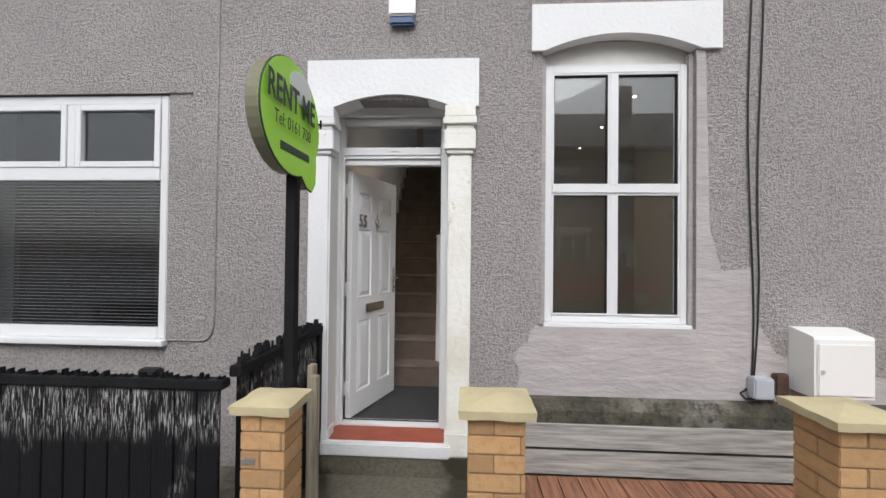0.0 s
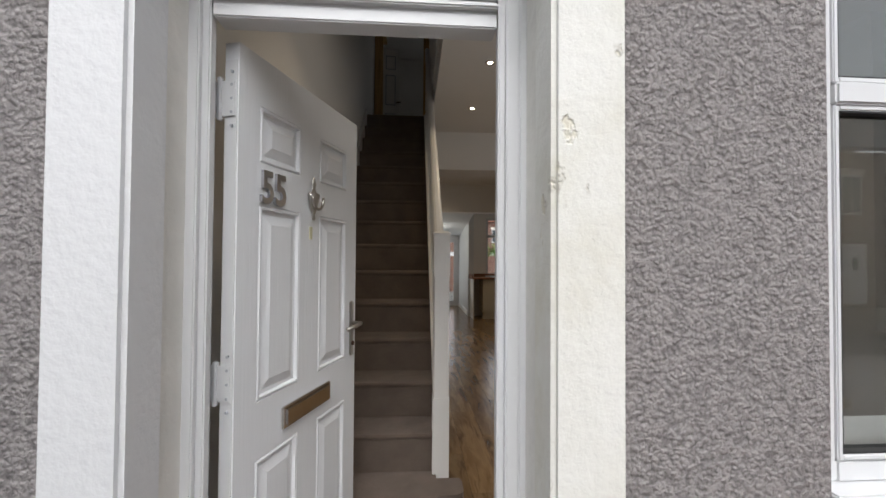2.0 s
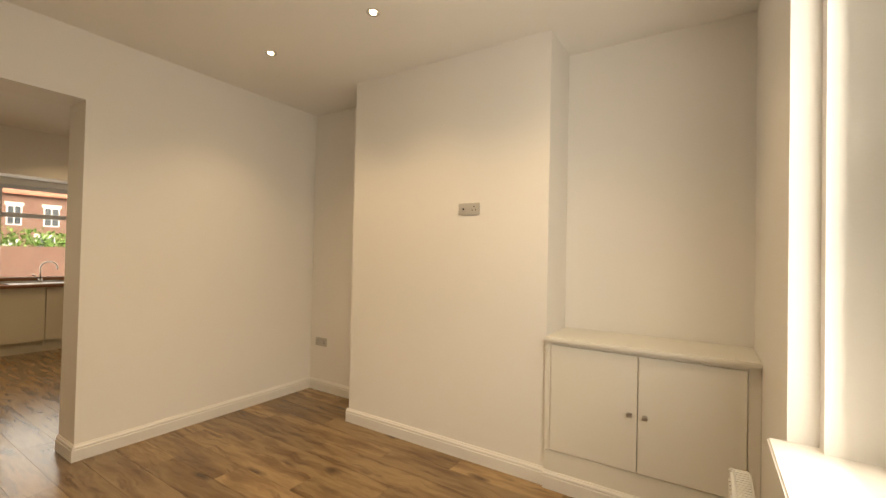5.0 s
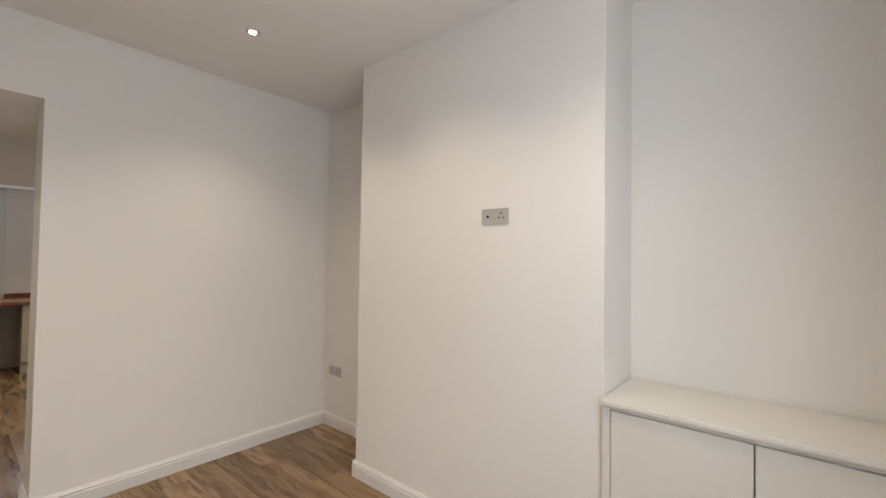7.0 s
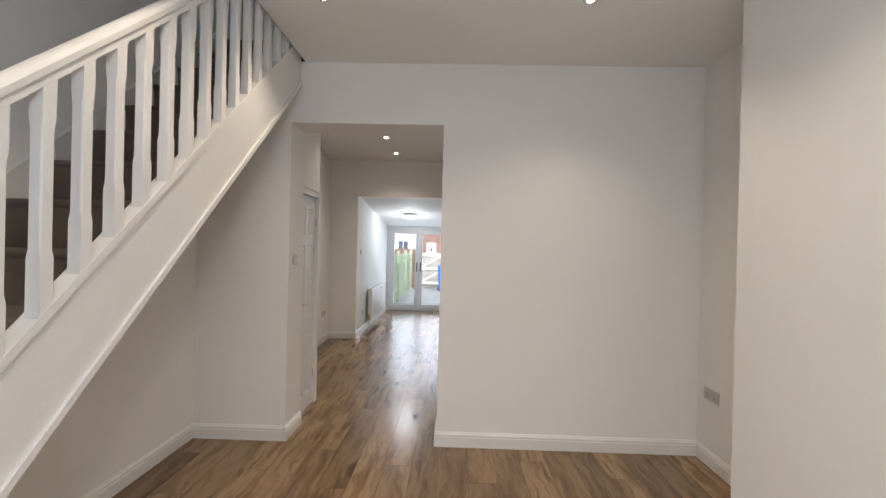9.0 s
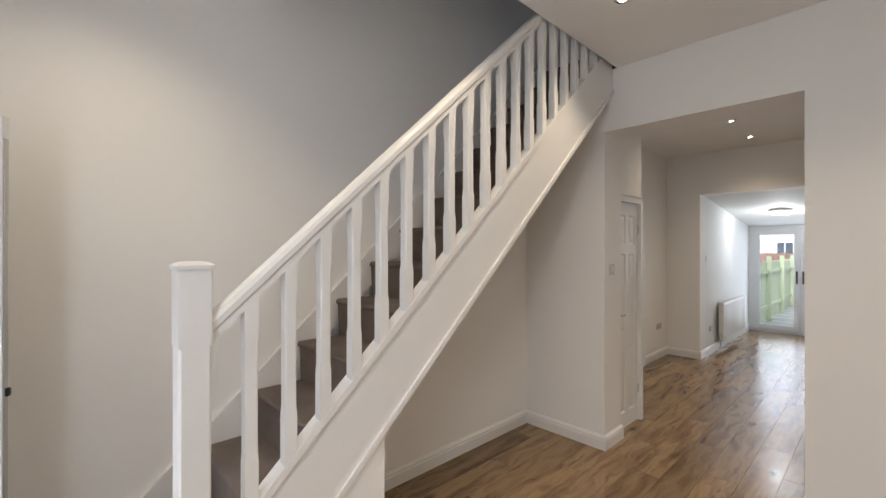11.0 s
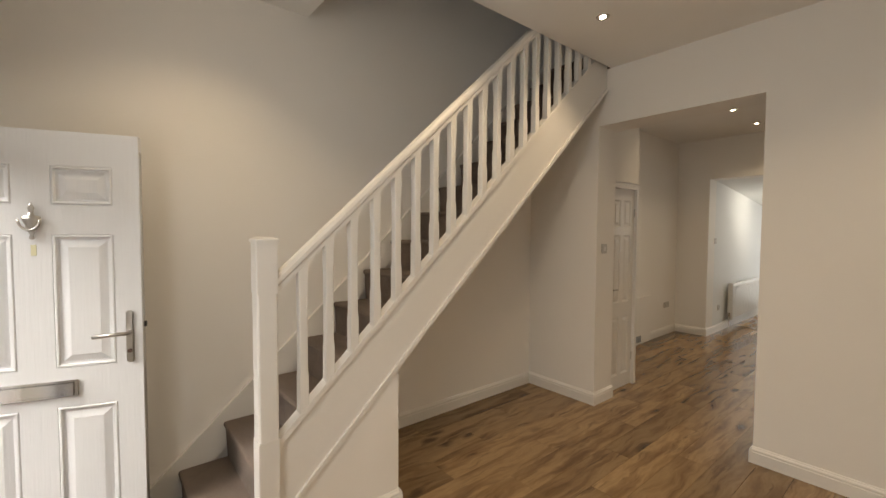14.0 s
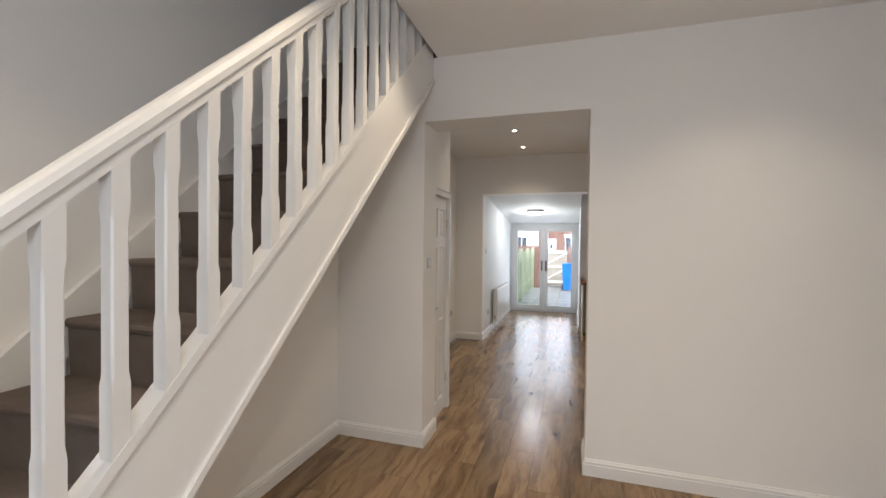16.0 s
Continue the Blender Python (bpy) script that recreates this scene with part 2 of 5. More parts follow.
GREEN = plain("lime_green_sign_face", (0.36, 0.72, 0.05), 0.4, vary=0.02, bump=0.0)
OLIVE = plain("weathered_sign_back", (0.17, 0.165, 0.105), 0.6, vary=0.08, bump=0.0)
DARKINK = plain("dark_green_print", (0.02, 0.04, 0.02), 0.5, vary=0.02, bump=0.0)
PALEINK = plain("pale_grey_print", (0.66, 0.7, 0.66), 0.5, vary=0.05, bump=0.0)
LAM, CARPET = make_laminate(), make_carpet("taupe_stair_carpet", (0.225, 0.175, 0.14))
MAT = make_carpet("charcoal_mat", (0.035, 0.036, 0.04), 260.0)
CHROME = plain("polished_chrome", (0.72, 0.7, 0.68), 0.14, 1.0, vary=0.03, bump=0.0)
DARKCHROME = plain("number_chrome", (0.55, 0.55, 0.57), 0.08, 1.0, vary=0.03, bump=0.0)
STEEL = plain("brushed_nickel", (0.5, 0.48, 0.45), 0.32, 1.0, vary=0.05, bump=0.0)
GREYP = plain("grey_plastic", (0.4, 0.42, 0.45), 0.5, vary=0.03, bump=0.0)
SOCKP = plain("grey_metal_socket_plate", (0.52, 0.5, 0.47), 0.4, 0.2, vary=0.05, bump=0.0)
SWHITE = plain("white_moulded_plastic", (0.76, 0.75, 0.72), 0.35, vary=0.02, bump=0.0)
RUBBER = plain("black_rubber", (0.015, 0.015, 0.016), 0.6, vary=0.1, bump=0.0)
REDSTEP = plain("red_painted_step", (0.3, 0.075, 0.045), 0.6, vary=0.15, big=6, fine=50, bump=0.002)
WETCON = make_concrete("damp_concrete", (0.135, 0.12, 0.092), (0.045, 0.04, 0.027))
SLAB = make_concrete("pale_patio_slab", (0.29, 0.29, 0.27), (0.19, 0.2, 0.185))
ASPHALT = plain("asphalt", (0.055, 0.055, 0.057), 0.85, vary=0.2, big=0.6, fine=80, bump=0.004)
PAVING = plain("concrete_paving", (0.27, 0.26, 0.25), 0.9, vary=0.15, big=1.1, fine=60, bump=0.003)
GREYWOOD = make_weathered_wood("weathered_grey_timber", (0.13, 0.125, 0.115), (0.33, 0.32, 0.3), 0)
POSTWOOD = make_weathered_wood("weathered_post_timber", (0.16, 0.14, 0.11), (0.33, 0.29, 0.22), 2)
DECK = make_weathered_wood("wet_brown_decking", (0.1, 0.045, 0.028), (0.27, 0.125, 0.07), 1)
PINE = make_weathered_wood("varnished_pine", (0.42, 0.25, 0.09), (0.6, 0.4, 0.17), 2)
FENCEW = make_weathered_wood("pale_green_fence_timber", (0.28, 0.32, 0.19), (0.38, 0.42, 0.28), 2)
GATEW = make_weathered_wood("bleached_gate_timber", (0.24, 0.2, 0.155), (0.36, 0.31, 0.25), 0)
OAKTOP = make_weathered_wood("oiled_worktop", (0.14, 0.06, 0.03), (0.26, 0.12, 0.06), 0)
CREAMU = plain("cream_kitchen_unit", (0.62, 0.57, 0.46), 0.4, vary=0.02, bump=0.0)
BLUE = plain("blue_plastic", (0.012, 0.16, 0.62), 0.4, vary=0.06, bump=0.0)
SLATE = plain("slate_roofing", (0.1, 0.1, 0.11), 0.7, vary=0.2, big=3, fine=30, bump=0.006)
TERRA = plain("red_roof_tile", (0.36, 0.14, 0.09), 0.8, vary=0.2, big=3, fine=30, bump=0.006)
CREAMR = plain("cream_house_render", (0.7, 0.66, 0.58), 0.9, vary=0.06, fine=40, bump=0.003)
DARKGLASS = plain("dark_far_glass", (0.05, 0.06, 0.07), 0.08, vary=0.1, bump=0.0)
LEAF = plain("hedge_leaf", (0.1, 0.2, 0.03), 0.6, vary=0.4, big=8, fine=30, bump=0.0)
GLASS = make_glass("tinted_double_glazing", (0.66, 0.68, 0.68), 1.6)
CLEARGLASS = make_glass("clear_window_glass", (0.95, 0.965, 0.96), 1.45)
BULB = make_glow("warm_lamp_face", (1.0, 0.86, 0.62), 14.0)
DOME = make_glow("white_dome_diffuser", (1.0, 0.97, 0.92), 1.8)
ALARMBLUE = plain("navy_plastic", (0.02, 0.06, 0.16), 0.4, vary=0.03, bump=0.0)
# rusty metal; also darkens the neighbour's room in place of real dimness
BROWNP = plain("rusty_brown_metal_and_dim_walls", (0.09, 0.05, 0.035), 0.7, 0.2, vary=0.3, big=20, fine=60, bump=0.002)
WHITECAR = plain("white_car_paint", (0.75, 0.76, 0.78), 0.15, vary=0.01, bump=0.0)
REDCAR = plain("red_car_paint", (0.4, 0.03, 0.025), 0.15, vary=0.01, bump=0.0)


# ---- mesh helpers ----
SIDE = [0.0]  # offset along x of the part of the place being built


def box(bm, x0, x1, y0, y1, z0, z1, bevel=0.0, m=None):
    v = [bm.verts.new(p) for p in ((x0, y0, z0), (x1, y0, z0), (x1, y1, z0), (x0, y1, z0), (x0, y0, z1), (x1, y0, z1), (x1, y1, z1), (x0, y1, z1))]
    f = [bm.faces.new([v[i] for i in q]) for q in ((3, 2, 1, 0), (4, 5, 6, 7), (0, 1, 5, 4), (1, 2, 6, 5), (2, 3, 7, 6), (3, 0, 4, 7))]
    if bevel:
        e = list({e for q in f for e in q.edges})
        r = bmesh.ops.bevel(bm, geom=e, offset=bevel, segments=2, affect="EDGES", clamp_overlap=True)
        v = list({w for q in r["faces"] for w in q.verts} | {w for w in v if w.is_valid})
    if m is not None:
        bmesh.ops.transform(bm, matrix=m, verts=[w for w in v if w.is_valid])
    return bm


def prism(bm, pts, axis, a, b):
    """A solid from a closed outline: points (u, v) in the plane across axis, from a to b along it."""
    def place(u, v, w):
        return {"x": (w, u, v), "y": (u, w, v), "z": (u, v, w)}[axis]
    lo = [bm.verts.new(place(u, v, a)) for u, v in pts]
    hi = [bm.verts.new(place(u, v, b)) for u, v in pts]
    n = len(pts)
    fs = [bm.faces.new(lo), bm.faces.new(hi[::-1])]
    for i in range(n):
        fs.append(bm.faces.new((lo[i], hi[i], hi[(i + 1) % n], lo[(i + 1) % n])))
    bmesh.ops.recalc_face_normals(bm, faces=fs)
    return bm


def cyl(bm, p, q, r0, r1=None, n=20):
    """A round bar from p to q."""
    p, q = Vector(p), Vector(q)
    d = q - p
    m = Matrix.Translation((p + q) / 2) @ d.to_track_quat("Z", "Y").to_matrix().to_4x4()
    bmesh.ops.create_cone(bm, cap_ends=True, segments=n, radius1=r0, radius2=r0 if r1 is None else r1, depth=d.length, matrix=m)
    return bm


def lathe(bm, prof, m=None, n=28):
    """A turned shape from (radius, height) pairs."""
    rings = [[bm.verts.new((r * math.cos(2 * math.pi * i / n), r * math.sin(2 * math.pi * i / n), z)) for i in range(n)] for r, z in prof]
    for a, b in zip(rings, rings[1:]):
        for i in range(n):
            bm.faces.new((a[i], a[(i + 1) % n], b[(i + 1) % n], b[i]))
    bm.faces.new(rings[0][::-1])
    bm.faces.new(rings[-1])
    if m is not None:
        bmesh.ops.transform(bm, matrix=m, verts=[v for r in rings for v in r])
    return bm


def tube(bm, pts, r, n=8):
    """A round bar swept along a line of points, as one skin."""
    pts = [Vector(p) for p in pts]
    side = Vector((0, 0, 1)) if abs((pts[1] - pts[0]).normalized().z) < 0.9 else Vector((1, 0, 0))
    rings = []
    for i, p in enumerate(pts):
        a = (pts[i] - pts[i - 1]).normalized() if i else (pts[1] - pts[0]).normalized()
        b = (pts[i + 1] - pts[i]).normalized() if i < len(pts) - 1 else a
        d = (a + b).normalized() if (a + b).length > 0.01 else a
        u = (side - d * side.dot(d)).normalized()
        v = d.cross(u)
        side = u
        rings.append([bm.verts.new(p + (u * math.cos(2 * math.pi * k_ / n) + v * math.sin(2 * math.pi * k_ / n)) * r) for k_ in range(n)])
    for a, b in zip(rings, rings[1:]):
        for i in range(n):
            bm.faces.new((a[i], a[(i + 1) % n], b[(i + 1) % n], b[i]))
    bm.faces.new(rings[0][::-1])
    bm.faces.new(rings[-1])
    return bm


def part(name, bm, material, parent=None, label="", smooth=False):
    me = bpy.data.meshes.new(name)
    bm.to_mesh(me)
    bm.free()
    me.materials.append(material)
    if smooth:
        for p in me.polygons:
            p.use_smooth = True
    o = new(name, me)
    if parent is not None:
        o.parent = parent
    else:
        o.location.x = SIDE[0]
    if label:
        o["label"] = label
    return o


def B(*boxes, bevel=0.0):
    bm = bmesh.new()
    for b in boxes:
        box(bm, *b, bevel=bevel)
    return bm


def thing(name, label, category, at=(0, 0, 0), rot=(0, 0, 0), group="", kind=""):
    o = new(name)
    o.empty_display_size = 0.1
    o.matrix_world = pose(at[0] + SIDE[0], at[1], at[2], *rot)
    return tagged(o, label, category, group, kind)


def structure(name, bm, material, label, category):
    return tagged(part(name, bm, material), label, category, kind="structure")


def pierced(u0, u1, v0, v1, holes):
    """Rectangles that fill a panel but for its holes."""
    us = sorted({u0, u1, *(h[0] for h in holes), *(h[1] for h in holes)})
    out = []
    for a, b in zip(us, us[1:]):
        spans = sorted((h[2], h[3]) for h in holes if h[0] <= a and h[1] >= b)
        v = v0
        for s, e in spans:
            if s > v:
                out.append((a, b, v, s))
            v = e
        if v < v1:
            out.append((a, b, v, v1))
    return out


def wall_x(name, x0, x1, z0, z1, y0, y1, holes, material, label):
    """A wall that runs along x."""
    return structure(name, B(*[(a, b, y0, y1, c, d) for a, b, c, d in pierced(x0, x1, z0, z1, holes)]), material, label, "wall")


def wall_y(name, y0, y1, z0, z1, x0, x1, holes, material, label):
    """A wall that runs along y."""
    return structure(name, B(*[(x0, x1, a, b, c, d) for a, b, c, d in pierced(y0, y1, z0, z1, holes)]), material, label, "wall")


def lettering(name, text, size, m, material, parent, depth=0.002, squeeze=1.0):
    cu = bpy.data.curves.new(name, "FONT")
    cu.body, cu.size, cu.extrude, cu.resolution_u, cu.offset = text, size, depth, 3, size * (0.018 if depth > 0.0006 else 0.0)
    tmp = new(name + "_tmp", cu)
    bpy.context.view_layer.update()
    me = bpy.data.meshes.new_from_object(tmp.evaluated_get(bpy.context.evaluated_depsgraph_get()))
    bpy.data.objects.remove(tmp)
    me.materials.clear()
    me.materials.append(material)
    me.transform(m @ Matrix.Diagonal((squeeze, 1, 1, 1)))
    o = new(name, me)
    o.parent = parent
    return o


def pane(bm, parent, name="pane", material=None):
    o = part(name, bm, material or GLASS, parent)
    o.visible_shadow = False
    return o


# ---- large structure ----
LEFT, RIGHT, BREAST, FRONT, BACK, CEIL = -0.60, 3.29, 2.88, 4.255, 8.10, 2.94
FACADE, GROUND = 3.86, -0.24
RISE, GOING, NOSE = 0.212, 0.2304, 5.024

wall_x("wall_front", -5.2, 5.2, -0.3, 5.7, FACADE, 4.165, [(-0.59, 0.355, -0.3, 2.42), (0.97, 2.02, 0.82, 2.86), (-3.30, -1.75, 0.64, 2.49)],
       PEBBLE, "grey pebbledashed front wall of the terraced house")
wall_x("wall_front_inside", LEFT, RIGHT, 0.0, CEIL, 4.172, FRONT, [(-0.56, 0.67, 0.0, 2.33), (0.91, 2.08, 0.82, 2.72)],
       WALLP, "warm white painted inside of the front wall")
wall_y("wall_left", 4.166, 11.95, -0.02, 5.6, LEFT - 0.25, LEFT, [], WALLP, "warm white party wall beside the stairs")
wall_y("wall_right", FRONT, 13.05, -0.02, 5.6, RIGHT, RIGHT + 0.25, [], WALLP, "warm white party wall of the living room")
structure("chimney_breast", B((BREAST, RIGHT, 5.36, 7.10, 0, CEIL)), WALLP, "warm white plastered chimney breast", "wall")
wall_x("wall_middle", 0.13, RIGHT, 0.0, CEIL, BACK, 8.40, [(0.13, 1.31, 0.0, 2.47)], WALLP, "warm white wall with a wide opening to the back room")
structure("wall_under_stairs", B((LEFT, 0.13, BACK, 8.40, 0, 2.74)), WALLP, "warm white wall closing the space under the stairs", "wall")
wall_y("wall_cupboard", 8.40, 8.94, 0.0, CEIL, 0.005, 0.085, [(8.42, 8.89, 0.0, 1.97)], WALLP, "warm white wall of the under-stairs cupboard")
structure("wall_cupboard_end", B((LEFT, 0.005, 8.87, 8.94, 0, CEIL)), WALLP, "warm white end wall of the cupboard", "wall")
structure("ceiling", B(*[(a, b, c, d, CEIL, 3.14) for a, b, c, d in pierced(LEFT, RIGHT, FRONT, 8.40, [(LEFT, 0.228, 5.80, 8.40)])]), CEILP, "white living room ceiling", "ceiling")
structure("ceiling_back_room", B((LEFT, RIGHT, 8.40, 11.68, 2.92, 3.14)), CEILP, "white back room ceiling", "ceiling")
structure("wall_back_beam", B((LEFT, RIGHT, 11.68, 11.95, 2.335, 5.6), (LEFT, -0.165, 11.68, 11.95, 0, 2.335)), WALLP, "warm white wall above the kitchen opening", "wall")
structure("wall_kitchen_left", B((-0.32, -0.165, 11.95, 14.98, -0.02, 2.6)), KITP, "bright white kitchen wall", "wall")
structure("wall_kitchen_right", B((1.34, 1.46, 12.80, 14.98, -0.02, 2.6)), KITP, "bright white kitchen return wall", "wall")
wall_x("wall_kitchen_sink", 1.46, RIGHT, -0.02, 2.8, 12.80, 13.05, [(1.76, 2.68, 0.95, 2.33)], WALLP, "wall behind the kitchen sink")
bm = bmesh.new()
prism(bm, [(11.95, 2.335), (14.98, 1.995), (14.98, 2.2), (11.95, 2.55)], "x", -0.165, 1.34)
structure("ceiling_kitchen", bm, KITP, "sloping bright white kitchen ceiling", "ceiling")
structure("ceiling_kitchen_sink", B((1.34, RIGHT, 11.95, 12.80, 2.42, 2.6)), KITP, "white ceiling over the sink", "ceiling")
# upper floor that closes the stairwell
structure("landing_floor", B((LEFT, 0.21, 8.252, 8.40, 2.96, 3.18), (LEFT, RIGHT, 8.40, 11.68, 3.14, 3.18)), CARPET, "taupe carpeted landing", "floor")
structure("wall_stairwell_side", B((0.21, 0.31, 5.70, 8.40, 3.14, 5.5)), WALLP, "warm white stairwell wall", "wall")
structure("wall_stairwell_front", B((LEFT, 0.21, 5.70, 5.80, 3.14, 5.5)), WALLP, "warm white stairwell wall", "wall")
structure("wall_landing", B((0.31, RIGHT, 8.30, 8.40, 3.14, 5.5)), WALLP, "warm white landing wall", "wall")
# the hole takes a window added for light, never in view
wall_x("wall_landing_rear", LEFT, RIGHT, 3.18, 5.5, 11.60, 11.68, [(1.2, 2.2, 4.0, 5.2)], WALLP, "warm white rear wall of the landing")
structure("ceiling_upper", B((LEFT, RIGHT, 5.70, 11.68, 5.5, 5.6)), CEILP, "white landing ceiling", "ceiling")
bm = bmesh.new()
prism(bm, [(3.5, 5.62), (3.5, 5.72), (7.9, 8.2), (12.3, 5.72), (12.3, 5.62), (7.9, 8.08)], "x", -5.2, 5.2)
structure("roof", bm, SLATE, "slate roof of the terrace", "roof")
structure("subfloor", B((LEFT, RIGHT, 4.05, 12.9, -0.2, -0.016), (-0.165, 1.34, 12.9, 14.98, -0.2, -0.016)), MORTAR, "floor base", "floor")
structure("ground", B((-150, 150, -150, 150, -0.6, GROUND - 0.06)), ASPHALT, "dark asphalt ground", "ground")
structure("pavement", B((-40, 40, -1.6, 2.5, GROUND - 0.05, GROUND + 0.002)), PAVING, "grey concrete pavement before the house", "pavement")
structure("front_path", B((-0.60, 0.72, 2.5, FACADE, GROUND - 0.05, GROUND + 0.006)), WETCON, "damp concrete front path", "path")
structure("neighbour_yard", B((-5.2, -0.66, 2.7, FACADE, GROUND - 0.05, GROUND + 0.004)), WETCON, "damp concrete yard of the neighbour", "path")


# ---- skirting ----
def skirting(name, runs, label="white painted moulded skirting board"):
    """Runs of (x0, y0, x1, y1, nx, ny): the foot of a wall and the way it faces."""
    bm = bmesh.new()
    prof = [(0, 0), (0.018, 0), (0.018, 0.076), (0.0145, 0.079), (0.0145, 0.083), (0.016, 0.088), (0.014, 0.096), (0.008, 0.103), (0.006, 0.110), (0, 0.111)]
    for x0, y0, x1, y1, nx, ny in runs:
        a, b = [], []
        for d, z in prof:
            a.append(bm.verts.new((x0 + nx * d, y0 + ny * d, z)))
            b.append(bm.verts.new((x1 + nx * d, y1 + ny * d, z)))
        fs = [bm.faces.new(a), bm.faces.new(b[::-1])]
        for i in range(len(prof)):
            j = (i + 1) % len(prof)
            fs.append(bm.faces.new((a[i], a[j], b[j], b[i])))
        bmesh.ops.recalc_face_normals(bm, faces=fs)
    return tagged(part(name, bm, GLOSSP), label, "skirting board", kind="structure")


skirting("baseboard_living_room", [
    (1.31, BACK, RIGHT, BACK, 0, -1), (RIGHT, BACK - 0.018, RIGHT, 7.10, -1, 0), (RIGHT - 0.018, 7.10, BREAST, 7.10, 0, 1),
    (BREAST, 7.118, BREAST, 5.36, -1, 0), (1.31, BACK - 0.018, 1.31, 8.40, -1, 0), (LEFT, BACK, 0.13, BACK, 0, -1), (0.13, BACK - 0.018, 0.13, 8.41, 1, 0),
    (LEFT, BACK - 0.018, LEFT, 5.99, 1, 0), (0.62, FRONT, 2.82, FRONT, 0, 1)])
skirting("baseboard_back_room", [
    (LEFT, 8.94, LEFT, 11.68, 1, 0), (LEFT + 0.018, 11.68, -0.165, 11.68, 0, -1), (-0.165, 11.662, -0.165, 14.85, 1, 0), (1.34, 12.8, 1.34, 14.85, -1, 0),
    (0.085, 8.936, 0.085, 8.94, 1, 0), (RIGHT, 8.40, RIGHT, 12.2, -1, 0)])
structure("kitchen_boxing", B((LEFT + 0.002, -0.565, 9.0, 10.78, 0.0, 0.65), bevel=0.004), WALLP, "white painted low wall boxing", "boxing")

vent = thing("wall_vent", "dark slatted vent at the foot of the boxing", "vent", (-0.565, 10.05, 0.03))
part("frame", B((0.0, 0.008, 0.0, 0.42, 0.0, 0.085), bevel=0.002), plain("dull_vent_metal", (0.12, 0.11, 0.1), 0.5, 0.3), vent)
for i in range(4):
    part("slat", B((0.008, 0.013, 0.012, 0.408, 0.012 + 0.018 * i, 0.02 + 0.018 * i)), GREYP, vent)

# ---- staircase ----
stairs = thing("staircase", "straight staircase with taupe carpet and white painted strings", "staircase", (0, NOSE, 0))
for i in range(1, 16):
    y, z = NOSE + GOING * (i - 1), RISE * i
    x1 = 0.155
    bm = bmesh.new()
    nose = [(0.012, z - 0.034), (0.004, z - 0.028), (0.0, z - 0.016), (0.005, z - 0.004), (0.018, z)]
    outline = [(y + 0.02, z - RISE - (0.0 if i == 1 else 0.02)), *[(y + a, b) for a, b in nose], (y + GOING + 0.035, z), (y + GOING + 0.035, z - 0.03), (y + 0.05, z - RISE - (0.0 if i == 1 else 0.02))]
    outline = [(u - NOSE, v) for u, v in outline]
    if i == 1:
        prism(bm, outline, "x", LEFT + 0.032, 0.16)
        # the bottom step runs on round the newel
        prism(bm, [(a, b) for a, b in [(0.16, 0.012), (0.25, 0.012), (0.28, 0.03), (0.292, 0.06), (0.292, 0.14), (0.28, 0.172), (0.16, 0.172)]], "z", 0.0, z)
    else:
        prism(bm, outline, "x", LEFT + 0.032, x1)
    part("step", bm, CARPET, stairs)
# wall string and outer string
S = 0.92


def line(y, y0, z0, s=S):
    return z0 + s * (y - y0)


bm = bmesh.new()
prism(bm, [(4.86 - NOSE, 0), (4.86 - NOSE, 0.125), (8.25 - NOSE, line(8.25, 4.86, 0.125)), (8.25 - NOSE, line(8.25, 4.86, -0.1)), (4.97 - NOSE, 0)], "x", LEFT + 0.002, LEFT + 0.03)
part("wall_string", bm, GLOSSP, stairs)
bm = bmesh.new()
ya, yb = 5.32, 8.098
prism(bm, [(ya - NOSE, line(ya, 5.338, 0.574)), (yb - NOSE, line(yb, 5.338, 0.574)), (yb - NOSE, line(yb, 5.942, 0.768)), (ya - NOSE, line(ya, 5.942, 0.768))], "x", 0.16, 0.195)
part("outer_string", bm, GLOSSP, stairs)
bm = bmesh.new()
prism(bm, [(ya - NOSE, line(ya, 5.338, 0.574)), (yb - NOSE, line(yb, 5.338, 0.574)), (yb - NOSE, line(yb, 5.338, 0.611)), (ya - NOSE, line(ya, 5.338, 0.611))], "x", 0.146, 0.209)
part("base_rail", bm, GLOSSP, stairs)
bm = bmesh.new()
prism(bm, [(ya - NOSE, line(ya, 5.942, 0.768)), (yb - NOSE, line(yb, 5.942, 0.768)), (yb - NOSE, line(yb, 5.942, 0.800)), (ya - NOSE, line(ya, 5.942, 0.800))], "x", 0.1952, 0.208)
part("bead_moulding", bm, GLOSSP, stairs)
bm = bmesh.new()
yc = 5.98
prism(bm, [(yc - NOSE, line(yc, 5.942, 0.762)), (BACK - NOSE - 0.002, line(BACK, 5.942, 0.762)), (BACK - NOSE - 0.002, line(BACK, 5.942, 0.794)), (yc - NOSE, line(yc, 5.942, 0.794))], "x", LEFT + 0.002, 0.17)
part("soffit", bm, WALLP, stairs)
bm = bmesh.new()
prism(bm, [(5.31 - NOSE, 0), (yc - NOSE, 0), (yc - NOSE, line(yc, 5.942, 0.768)), (5.31 - NOSE, line(5.31, 5.942, 0.768))], "x", 0.16, 0.192)
box(bm, LEFT + 0.002, 0.16, yc - NOSE - 0.04, yc - NOSE, 0, 0.78)
part("spandrel_panel", bm, WALLP, stairs, "white painted spandrel panel")
skirting("baseboard_stairs", [(0.192, 5.31, 0.192, 5.98, 1, 0), (0.21, 5.98, LEFT + 0.02, 5.98, 0, 1)])

